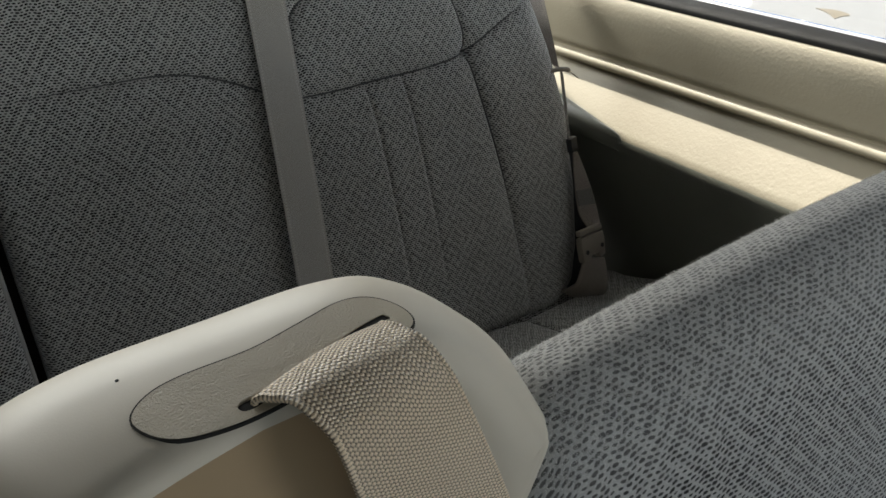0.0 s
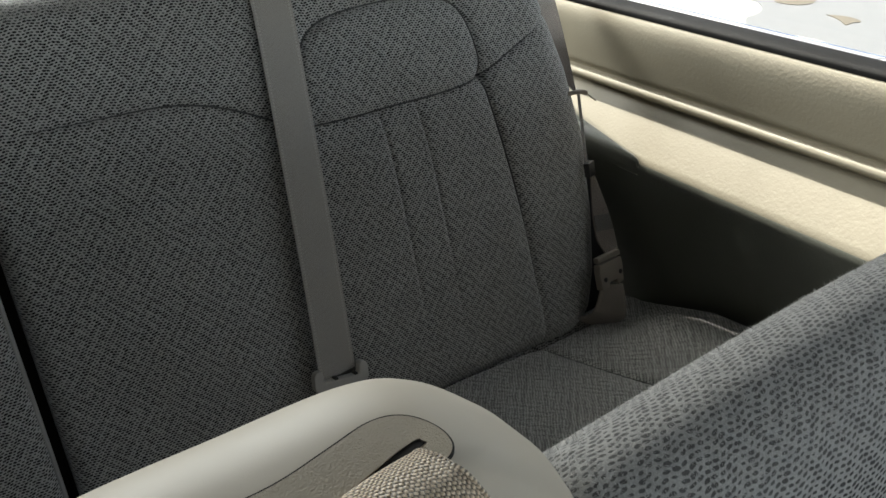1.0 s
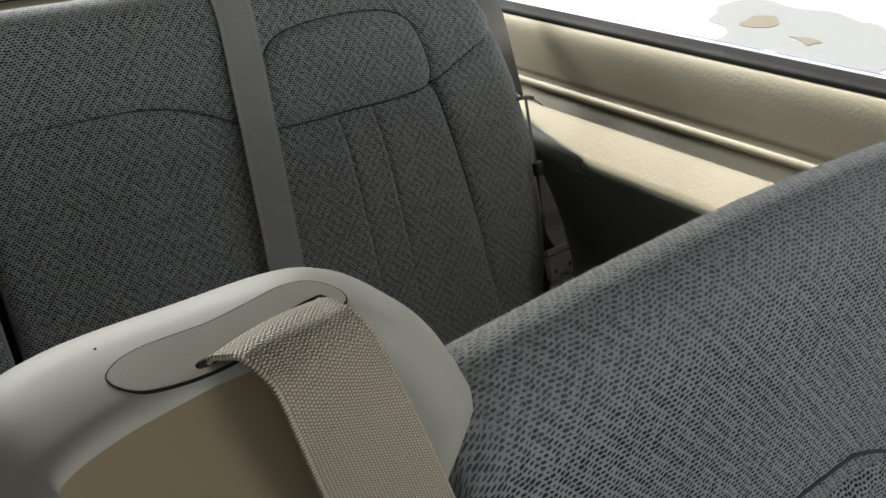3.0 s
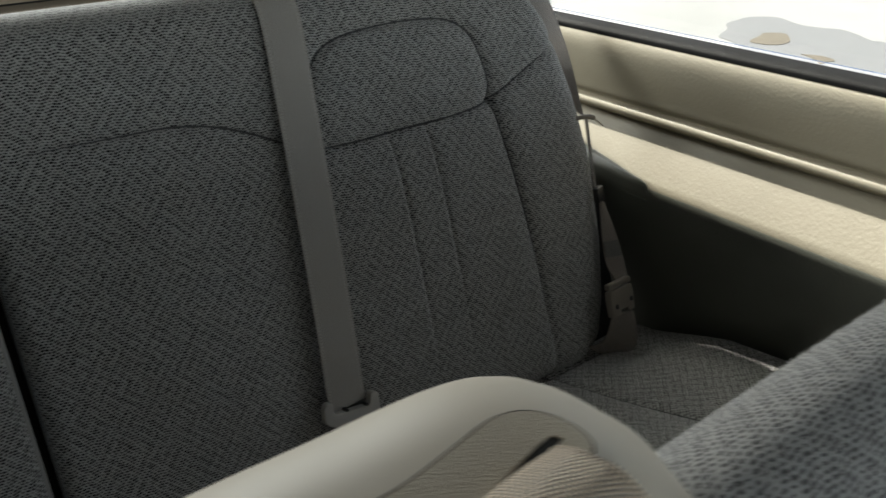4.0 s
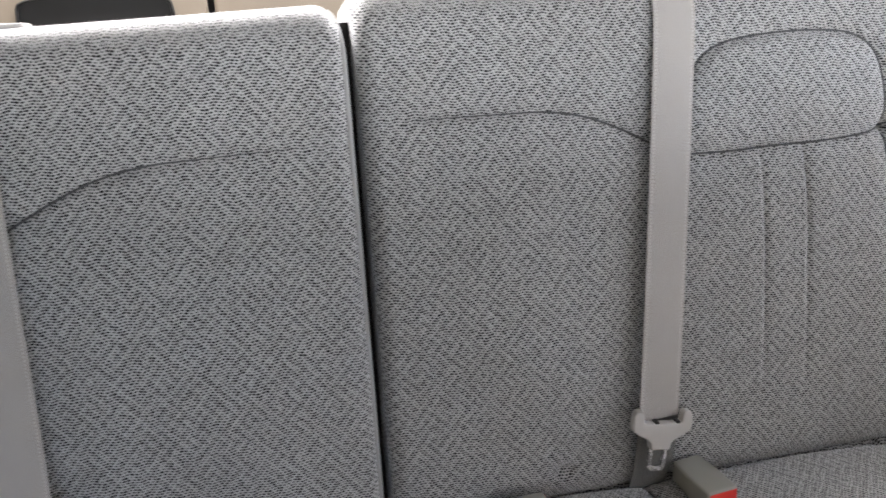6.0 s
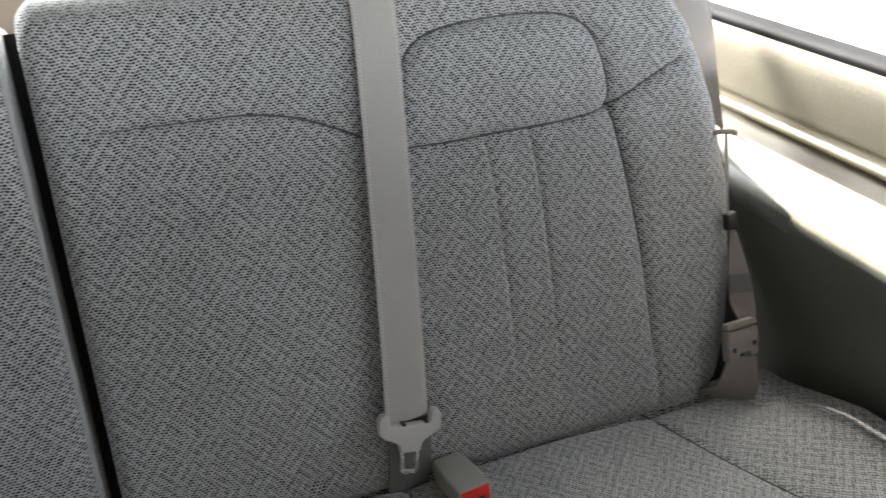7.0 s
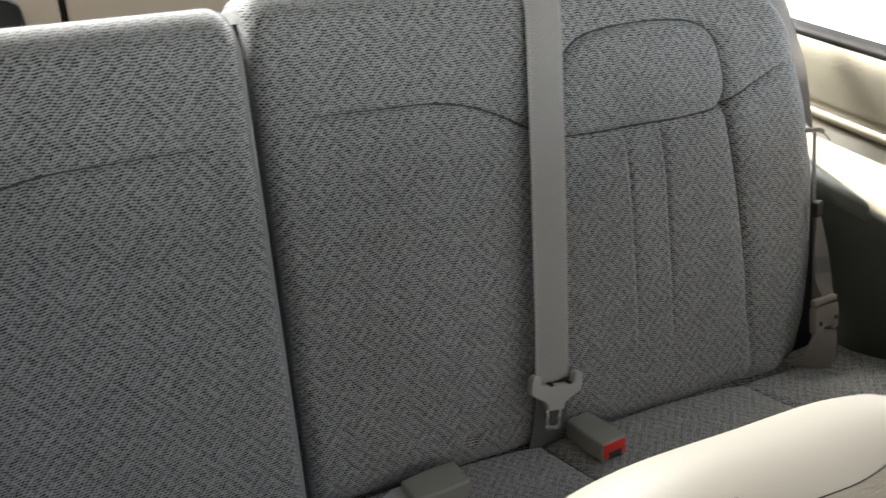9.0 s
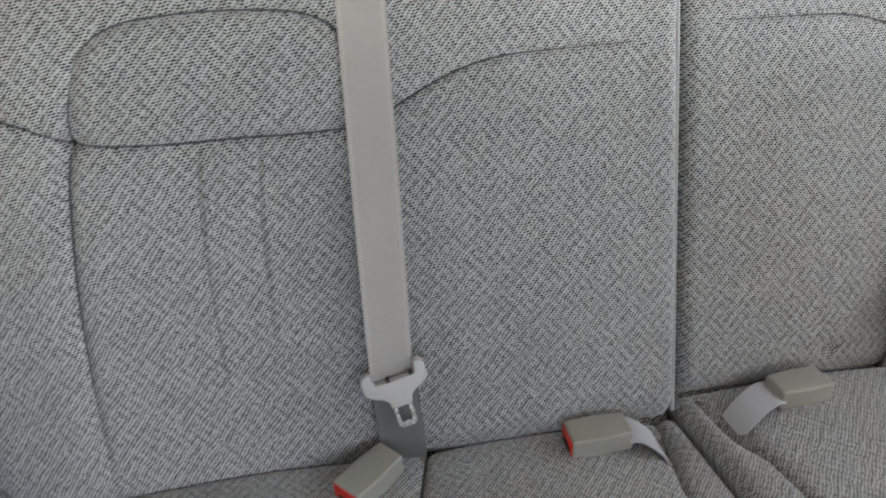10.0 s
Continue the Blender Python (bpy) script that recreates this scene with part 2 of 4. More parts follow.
def ground_material():
    m, t, b = material("sunlit_concrete", (0.5, 0.48, 0.44), 0.85)
    k = Nodes(t)
    o = k.coord("Object")
    tone = k.mix(k.ramp(k.noise(o, 0.9, 6.0), 0.3, 0.75), (0.74, 0.71, 0.65), (0.60, 0.57, 0.52))
    tone = k.mix(k.math("MULTIPLY", k.noise(o, 60.0, 3.0), 0.35), tone, (0.5, 0.48, 0.45))
    k.put(tone, b.inputs["Base Color"])
    k.bump(k.noise(o, 90.0, 4.0), b, 0.4, 0.004)
    return m


concrete = ground_material()
patch_grey = plastic_material("grey_concrete", (0.40, 0.385, 0.37), 0.7, 40.0, 0.4, (0.48, 0.46, 0.43))
spot_brown = plastic_material("brown_concrete", (0.33, 0.27, 0.19), 0.6, 40.0, 0.5)


# ---- building helpers ----
def mesh_object(name, verts, faces, mat, uvs=None, smooth=True):
    me = bpy.data.meshes.new(name)
    me.from_pydata([tuple(map(float, v)) for v in verts], [], faces)
    me.materials.append(mat)
    if uvs is not None:
        layer = me.uv_layers.new(name="UVMap")
        idx = np.empty(len(me.loops), dtype=np.int32)
        me.loops.foreach_get("vertex_index", idx)
        layer.data.foreach_set("uv", np.asarray(uvs, dtype=np.float32)[idx].ravel())
    if smooth:
        me.polygons.foreach_set("use_smooth", [True] * len(me.polygons))
    me.update()
    me.set_sharp_from_angle(angle=radians(50))
    return new(name, me)


def stands(ob):
    """Where a thing or part stands in the world, before the scene is evaluated."""
    return stands(ob.parent) @ ob.matrix_parent_inverse @ ob.matrix_basis if ob.parent else ob.matrix_basis


def child(ob, parent, label=""):
    """Hangs a part under its thing; parts are built where they stand in the van."""
    ob.parent, ob.matrix_parent_inverse = parent, stands(parent).inverted()
    if label:
        ob["label"] = label
    return ob


def part(name, bm, mat, parent, label="", smooth=True):
    """Links a bmesh as one mesh object under a thing or a part."""
    bmesh.ops.recalc_face_normals(bm, faces=bm.faces)
    me = bpy.data.meshes.new(name)
    bm.to_mesh(me)
    bm.free()
    me.materials.append(mat)
    if smooth:
        me.polygons.foreach_set("use_smooth", [True] * len(me.polygons))
        me.set_sharp_from_angle(angle=radians(50))
    ob = new(name, me)
    if parent is not None:
        child(ob, parent, label)
    return ob


def thing(name, label, category, place=(0, 0, 0), group="", kind=""):
    e = new(name)
    e.empty_display_size = 0.02
    e.matrix_basis = Matrix.Translation(place)
    return tagged(e, label, category, group, kind)


def smooth_path(points, n=8, closed=False):
    """Points along a curve that passes smoothly through the given ones."""
    p = [np.array(q, float) for q in points]
    out, count = [], len(p)
    for i in range(count if closed else count - 1):
        if closed:
            a, b, c, d = (p[(i + j) % count] for j in (-1, 0, 1, 2))
        else:
            b, c = p[i], p[i + 1]
            a, d = p[i - 1] if i else 2 * b - c, p[i + 2] if i + 2 < count else 2 * c - b
        for s in range(n):
            x = s / n
            out.append(0.5 * (2 * b + (c - a) * x + (2 * a - 5 * b + 4 * c - d) * x * x + (3 * b - a - 3 * c + d) * x**3))
    if not closed:
        out.append(p[-1])
    return np.array(out)


def tube(path, radius, sides=6):
    """Vertices and faces of a tube along a path."""
    path = np.asarray(path, float)
    tang = np.gradient(path, axis=0)
    tang /= np.linalg.norm(tang, axis=1)[:, None] + 1e-12
    ref = np.array([0.0, 1.0, 0.0]) if abs(tang[0][1]) < 0.8 else np.array([1.0, 0.0, 0.0])
    a = np.cross(tang, ref)
    a /= np.linalg.norm(a, axis=1)[:, None] + 1e-12
    b = np.cross(tang, a)
    ang = np.linspace(0, 2 * np.pi, sides, endpoint=False)
    radius = np.broadcast_to(np.asarray(radius, float), (len(path),))[:, None, None]
    v = (path[:, None] + radius * (np.cos(ang)[None, :, None] * a[:, None] + np.sin(ang)[None, :, None] * b[:, None])).reshape(-1, 3)
    f = [(i * sides + j, i * sides + (j + 1) % sides, (i + 1) * sides + (j + 1) % sides, (i + 1) * sides + j) for i in range(len(path) - 1) for j in range(sides)]
    f += [tuple(range(sides))[::-1], tuple((len(path) - 1) * sides + j for j in range(sides))]
    return v, f


def ribbon(name, left, right, mat, n=8, across=6, thick=0.0014, bow=0.0):
    """A strap between two edge curves."""
    a, b = smooth_path(left, n), smooth_path(right, n)
    rows, s = len(a), np.linspace(0, 1, across + 1)
    mid = (a + b) / 2
    tang = np.gradient(mid, axis=0)
    nor = np.cross(b - a, tang)
    nor /= np.linalg.norm(nor, axis=1)[:, None] + 1e-12
    wide = np.linalg.norm(b - a, axis=1)
    grid = a[:, None] + (b - a)[:, None] * s[None, :, None] + nor[:, None] * (bow * 4 * s * (1 - s))[None, :, None]
    run = np.r_[0, np.cumsum(np.linalg.norm(np.diff(mid, axis=0), axis=1))]
    uv = np.stack([np.broadcast_to(s * 0.045, (rows, across + 1)), np.broadcast_to(run[:, None], (rows, across + 1))], -1).reshape(-1, 2)
    top, low = (grid + nor[:, None] * thick / 2).reshape(-1, 3), (grid - nor[:, None] * thick / 2).reshape(-1, 3)
    c, m = across + 1, rows * (across + 1)
    f = []
    for i in range(rows - 1):
        for j in range(across):
            q = (i * c + j, i * c + j + 1, (i + 1) * c + j + 1, (i + 1) * c + j)
            f += [q, tuple(m + x for x in q[::-1])]
        f += [(i * c, (i + 1) * c, m + (i + 1) * c, m + i * c), (i * c + across, m + i * c + across, m + (i + 1) * c + across, (i + 1) * c + across)]
    for i in (0, rows - 1):
        f += [(i * c + j, m + i * c + j, m + i * c + j + 1, i * c + j + 1) for j in range(across)]
    return mesh_object(name, np.r_[top, low], f, mat, np.r_[uv, uv])


def fuzz(ob, parent, count, length, seed, keep):
    """Short loose fibres on the fuzzy crown of a cloth cover, all in one mesh."""
    rng = np.random.default_rng(seed)
    me = ob.data
    co, no = np.empty(len(me.vertices) * 3), np.empty(len(me.vertices) * 3)
    me.vertices.foreach_get("co", co)
    me.vertex_normals.foreach_get("vector", no)
    co, no = co.reshape(-1, 3), no.reshape(-1, 3)
    no = no * np.where(no[:, 2:] < 0, -1.0, 1.0)
    pick = np.flatnonzero(keep(co, no))
    at = rng.choice(pick, count)
    side = rng.normal(size=(count, 3))
    side -= (side * no[at]).sum(1)[:, None] * no[at]
    side /= np.linalg.norm(side, axis=1)[:, None]
    base = co[at] + side * rng.uniform(0, 0.0028, (count, 1)) - no[at] * 0.0002
    other = np.cross(no[at], side)
    tip = base + (no[at] * rng.uniform(0.1, 0.75, (count, 1)) + side * rng.uniform(0.2, 1.0, (count, 1)) + other * rng.normal(0, 0.6, (count, 1))) * length * rng.uniform(0.4, 1.0, (count, 1))
    cross = np.cross(tip - base, no[at])
    cross *= 0.00014 / (np.linalg.norm(cross, axis=1)[:, None] + 1e-9)
    v = np.stack([base - cross, base + cross, tip], 1).reshape(-1, 3)
    f = np.arange(count * 3).reshape(-1, 3).tolist()
    out = child(mesh_object("fuzz", v, f, fibre), parent, "short loose cloth fibres")
    return tagged(out, kind="stuff")


def slab(outline, low, high, bevel=0.0, segments=2):
    """A bmesh prism: an outline in x and y between two heights, its edges rounded."""
    bm = bmesh.new()
    base = [bm.verts.new((x, y, low)) for x, y in outline]
    f = bm.faces.new(base)
    top = bmesh.ops.extrude_face_region(bm, geom=[f])
    bmesh.ops.translate(bm, vec=(0, 0, high - low), verts=[e for e in top["geom"] if isinstance(e, bmesh.types.BMVert)])
    bmesh.ops.recalc_face_normals(bm, faces=bm.faces)
    if bevel:
        bmesh.ops.bevel(bm, geom=[e for e in bm.edges if e.calc_face_angle(0) > 0.5], offset=bevel, segments=segments, profile=0.6, affect="EDGES", clamp_overlap=True)
    return bm


def block(x0, x1, y0, y1, z0, z1, bevel=0.0, segments=2):
    return slab([(x0, y0), (x1, y0), (x1, y1), (x0, y1)], z0, z1, bevel, segments)


def moved(bm, m):
    bmesh.ops.transform(bm, matrix=m, verts=bm.verts)
    return bm


def near_line(u, v, line):
    """The distance of each (u, v) from a line through points."""
    best = np.full(u.shape, 1e9)
    for (a, b), (c, d) in zip(line[:-1], line[1:]):
        x, y = c - a, d - b
        t = np.clip(((u - a) * x + (v - b) * y) / (x * x + y * y + 1e-12), 0, 1)
        best = np.minimum(best, np.hypot(u - a - t * x, v - b - t * y))
    return best


def rounding(d, r):
    return -r * (1 - np.sqrt(np.clip(1 - (1 - np.clip(d / r, 0, 1)) ** 2, 0, 1)))


# ---- the van's shell ----
def extruded_wall(name, profile, y0, y1, mat, side=1, steps=1, rough=0.0):
    """A wall piece: a closed outline in x and z, drawn out along y."""
    n, ys = len(profile), np.linspace(y0, y1, steps + 1)
    v = [(side * x, y, z) for y in ys for x, z in profile]
    f = [(i * n + j, i * n + (j + 1) % n, (i + 1) * n + (j + 1) % n, (i + 1) * n + j) for i in range(steps) for j in range(n)]
    f += [tuple(range(n))[::-1], tuple(steps * n + j for j in range(n))]
    if side < 0:
        f = [q[::-1] for q in f]
    ob = mesh_object(name, v, f, mat)
    return ob


INNER = smooth_path([(0.776, 0.766), (0.7690, 0.7645), (0.7641, 0.7603), (0.7607, 0.7530), (0.7585, 0.7430), (0.7571, 0.7300), (0.7566, 0.7170), (0.7564, 0.7030), (0.7562, 0.6935), (0.760, 0.6870)], 5).tolist()
LIP = smooth_path([(0.760, 0.6852), (0.7545, 0.6845), (0.7500, 0.6820), (0.7478, 0.6785), (0.7482, 0.6750), (0.753, 0.672), (0.761, 0.667)], 4).tolist()
LEDGE = smooth_path([(0.757, 0.664), (0.7505, 0.6575), (0.743, 0.6495), (0.734, 0.6405), (0.716, 0.6222), (0.709, 0.6145), (0.7055, 0.607), (0.7055, 0.594)], 5).tolist()
PROFILE = INNER + LIP + LEDGE + [(0.735, 0.585), (0.76, 0.02), (0.815, 0.02), (0.815, 0.72), (0.803, 0.764)]
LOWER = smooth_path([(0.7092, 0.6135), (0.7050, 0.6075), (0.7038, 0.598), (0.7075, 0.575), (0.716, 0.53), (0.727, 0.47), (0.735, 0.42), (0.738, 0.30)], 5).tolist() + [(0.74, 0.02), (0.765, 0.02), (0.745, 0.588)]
for side, name in ((1, "wall_right"), (-1, "wall_left")):
    w = extruded_wall(name, PROFILE, -1.6, 1.75, wall_plastic, side, 1)
    tagged(w, "beige moulded plastic side trim with a window sill and ledge", "wall", kind="structure")
    child(extruded_wall("lower_panel", LOWER, -1.6, 1.75, lower_shaded_plastic, side), w, "lower trim panel with shade put in as dark grey")
    if side > 0:
        # shadow over the ledge's rear end as a dark sheet, stepped where it begins
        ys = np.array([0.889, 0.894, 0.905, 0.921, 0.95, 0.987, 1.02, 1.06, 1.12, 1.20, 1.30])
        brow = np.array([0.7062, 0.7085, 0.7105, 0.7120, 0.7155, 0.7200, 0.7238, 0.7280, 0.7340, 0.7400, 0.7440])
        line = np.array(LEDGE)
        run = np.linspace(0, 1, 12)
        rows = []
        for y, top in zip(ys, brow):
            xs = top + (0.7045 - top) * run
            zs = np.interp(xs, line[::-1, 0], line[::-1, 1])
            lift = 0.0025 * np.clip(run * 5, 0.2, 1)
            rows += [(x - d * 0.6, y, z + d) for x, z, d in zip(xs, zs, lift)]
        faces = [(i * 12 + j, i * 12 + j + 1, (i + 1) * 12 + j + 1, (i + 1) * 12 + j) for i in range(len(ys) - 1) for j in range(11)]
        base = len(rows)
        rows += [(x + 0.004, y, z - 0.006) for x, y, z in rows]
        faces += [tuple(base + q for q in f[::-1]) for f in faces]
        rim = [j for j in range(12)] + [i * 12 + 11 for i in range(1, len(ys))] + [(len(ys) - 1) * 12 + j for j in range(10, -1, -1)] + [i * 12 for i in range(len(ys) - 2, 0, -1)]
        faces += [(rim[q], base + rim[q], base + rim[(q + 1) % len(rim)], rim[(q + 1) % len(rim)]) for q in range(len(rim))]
        child(mesh_object("ledge_shadow", rows, faces, lower_shaded_plastic), w, "dark grey sheet standing for shade over the rear end of the ledge")
    up = part("pillar_rear", block(*((0.76, 0.80) if side > 0 else (-0.80, -0.76)), 1.42, 1.75, 0.764, 1.36, 0.01), wall_plastic, w, "")
    part("header", block(*((0.66, 0.766) if side > 0 else (-0.766, -0.66)), -1.6, 1.188, 1.205, 1.36, 0.01), liner_cloth, w, "")
    # Unseen header edge, cut so that its shade falls on ledge and cushion.
    corner = [(0.66, 1.19), (0.7762, 1.19), (0.7765, 1.284), (0.780, 1.292), (0.783, 1.316), (0.790, 1.376), (0.797, 1.445), (0.80, 1.50), (0.80, 1.75), (0.66, 1.75)]
    part("header", slab([(side * x, y) for x, y in (corner if side > 0 else corner[::-1])], 1.205, 1.36), liner_cloth, w, "unseen window header corner, shaped to shade the ledge and cushion", False)
    if side < 0:
        # Unseen panel added over the left window to block its light.
        part("light_block", block(-0.80, -0.768, -0.60, 1.42, 0.766, 1.205, 0.004), liner_cloth, w, "")
    part("pillar_middle", block(*((0.765, 0.82) if side > 0 else (-0.82, -0.765)), -0.25, -0.12, 0.764, 1.21, 0.01), wall_plastic, w, "")
    part("pillar_front", block(*((0.765, 0.82) if side > 0 else (-0.82, -0.765)), -1.5, -1.3, 0.764, 1.21, 0.01), wall_plastic, w, "")

seal_line = smooth_path([(0.766, 0.7635), (0.7675, 0.7680), (0.772, 0.7710), (0.779, 0.7728), (0.787, 0.7737), (0.795, 0.7735), (0.802, 0.7625)], 4).tolist()
window = thing("window_1", "long side window with a black rubber seal, bright daylight outside", "window", (0.8, 0.5, 0.77), kind="structure")
seal = extruded_wall("window_seal", seal_line, -1.3, 1.418, rubber)
child(seal, window)
pane = part("pane", moved(block(-0.002, 0.002, -1.3, 1.415, 0.0, 0.48), Matrix.Translation((0.804, 0, 0.775)) @ pose(0, 0, 0, 0, -9, 0)), glass, None, "", False)
child(pane, window)
pane.visible_shadow = False

floor = part("floor", block(-0.88, 0.88, -1.6, 1.75, -0.04, 0.02), carpet, None, "", False)
tagged(floor, "dark carpeted van floor below the seats", "floor", kind="structure")
ceiling = part("ceiling", block(-0.766, 0.766, -1.6, 1.75, 1.36, 1.38), liner_cloth, None, "", False)
tagged(ceiling, "pale cloth roof liner above the seats", "ceiling", kind="structure")
dash = part("wall_front", block(-0.88, 0.88, -1.68, -1.6, -0.04, 0.9, 0.01), wall_plastic, None)
tagged(dash, "plain plastic front wall below the windshield", "wall", kind="structure")


def tailgate():
    """The trim of the rear gate behind the bench, with a dark recessed grip."""
    g = thing("wall_rear", "beige plastic tailgate trim with a dark grip recess", "tailgate", (0, 1.62, 0.5), kind="structure")
    back = Matrix.Translation((0, -1.62, -0.5))
    pieces = [("trim_panel", block(-0.74, -0.132, 1.62, 1.66, 0.02, 0.99, 0.006, 3), gate_plastic), ("trim_panel", block(-0.122, 0.74, 1.62, 1.66, 0.02, 0.99, 0.006, 3), gate_plastic),
              ("seam_backing", block(-0.14, -0.114, 1.635, 1.665, 0.02, 0.985), dark_void), ("frame", block(-0.74, 0.74, 1.60, 1.68, 0.99, 1.04, 0.008, 3), gate_plastic),
              ("header", block(-0.74, 0.74, 1.60, 1.68, 1.31, 1.36, 0.005), gate_plastic)]
    for n, bm, mat in pieces:
        o = part(n, bm, mat, g)

    part("trim_seam", block(-0.739, 0.739, 1.6185, 1.6205, 0.7985, 0.8012), dark_void, g, "dark seam across the trim", False)
    # Unseen pane added to keep the sun off the space behind the bench.
    part("rear_pane_sunblock", block(-0.74, 0.74, 1.638, 1.642, 1.04, 1.31), glass, g, "rear window glass added out of view to block the sun", False)

    ring = smooth_path([(-0.398, 0.70), (-0.397, 0.760), (-0.385, 0.775), (-0.345, 0.7805), (-0.286, 0.7820), (-0.215, 0.7790), (-0.191, 0.7730), (-0.181, 0.758), (-0.180, 0.70), (-0.205, 0.682), (-0.372, 0.682)], 5, True)
    c = ring.mean(0)
    verts, faces, n = [], [], len(ring)
    for scale, y in ((1.0, 1.621), (1.0, 1.614), (0.975, 1.612), (0.94, 1.613), (0.92, 1.6175)):
        verts += [(c[0] + (p[0] - c[0]) * (1 - (1 - scale) * 0.6), y, c[1] + (p[1] - c[1]) * scale) for p in ring]
    for i in range(4):
        faces += [(i * n + j, (i + 1) * n + j, (i + 1) * n + (j + 1) % n, i * n + (j + 1) % n) for j in range(n)]
    faces.append(tuple(4 * n + j for j in range(n)))
    o = mesh_object("grip", verts, faces, black_plastic)
    child(o, g, "black recessed grip")
    return g


tailgate()


# ---- third-row bench ----
HINGE, LEAN_UP, LEAN_OUT = np.array([0, 0.869, 0.42]), np.array([0, 0.2642, 0.9645]), np.array([0, -0.9645, 0.2642])
ARCH = [(0.0, 0.3745), (0.0235, 0.375), (0.07, 0.3755), (0.12, 0.375), (0.169, 0.374), (0.2075, 0.367), (0.241, 0.354), (0.268, 0.3402), (0.29, 0.329)]
HEAD = [(0.288, 0.325), (0.31, 0.3245), (0.356, 0.324), (0.40, 0.3255), (0.45, 0.326), (0.4935, 0.329), (0.5215, 0.3342)]
CROWN = [(0.5215, 0.3342), (0.5185, 0.3634), (0.5105, 0.3938), (0.498, 0.4139), (0.4745, 0.4262), (0.4407, 0.4303), (0.4011, 0.4306), (0.356, 0.4268), (0.330, 0.4182), (0.3158, 0.4041), (0.3105, 0.385), (0.306, 0.36)]
WING = [(0.5215, 0.3342), (0.5575, 0.3514), (0.5935, 0.3674), (0.617, 0.3795), (0.64, 0.392)]
FLANK = [(0.5215, 0.3342), (0.5325, 0.275), (0.5427, 0.209), (0.549, 0.141), (0.553, 0.072), (0.5537, 0.0)]
TUCKS = [[(0.3838, 0.320), (0.3887, 0.2745), (0.3913, 0.222), (0.3925, 0.162), (0.3915, 0.08)], [(0.4295, 0.321), (0.4357, 0.270), (0.4383, 0.215), (0.4398, 0.154), (0.439, 0.07)]]
SHIFT = {1: (0.0, 0.0, 0.0078), -1: (0.02, -0.012, 0.0050)}  # out, up and gap of each half


def back_place(side, u, v, w):
    """A point of one half of the bench's back, from its width, height and depth there."""
    out, up = SHIFT[side][:2]
    u, v, w = np.asarray(u, float), np.asarray(v, float), np.asarray(w, float)
    if side < 0:
        up = up - 0.026 * u
        u = u + 0.022 * np.clip((u - 0.32) / 0.2, 0, 1) * np.clip(v / 0.30, 0, 1)
    p = HINGE + (v + up)[..., None] * LEAN_UP + (w + out)[..., None] * LEAN_OUT
    p[..., 0] = side * u
    return p


def back_depth(u, v, left, right, top):
    """How far the padded front stands out."""
    w = rounding(u - left, 0.016) + rounding(right - u, 0.05) + rounding(top - v, 0.035) + rounding(v + 0.012, 0.035)
    w = w + 0.010 * np.exp(-(((u - 0.14) / 0.10) ** 2)) * np.exp(-(((v - 0.16) / 0.17) ** 2))
    w = w + 0.005 * np.exp(-(((u - 0.41) / 0.09) ** 2)) * np.exp(-(((v - 0.38) / 0.05) ** 2))
    for line, deep, wide in ((ARCH, 0.0030, 0.012), (HEAD, 0.0034, 0.011), (CROWN, 0.0034, 0.011), (WING, 0.0030, 0.010), (FLANK, 0.0045, 0.014)):
        d = near_line(u, v, smooth_path(line, 5).tolist())
        fade = np.clip(v / 0.08, 0.45, 1) if line is FLANK else 1.0
        if line is ARCH:
            fade = np.clip((u - left) / 0.10, 0.25, 1)
        w = w - fade * (1.1 * deep * np.exp(-((d / 0.0034) ** 2)) + 0.8 * deep * np.exp(-((d / wide) ** 2)))
    for line in TUCKS:
        d = near_line(u, v, smooth_path(line, 5).tolist())
        fade = np.clip((v - 0.04) / 0.16, 0, 1)
        w = w - fade * (0.0022 * np.exp(-((d / 0.0021) ** 2)) + 0.0012 * np.exp(-((d / 0.007) ** 2)))
        w = w + fade * 0.0010 * np.exp(-(((near_line(u + 0.0045, v, smooth_path(line, 5).tolist())) / 0.0028) ** 2))
    w = w - 0.007 * np.exp(-(((u - 0.279) / 0.03) ** 2)) * np.clip(1 - v / 0.5, 0, 1)
    return w


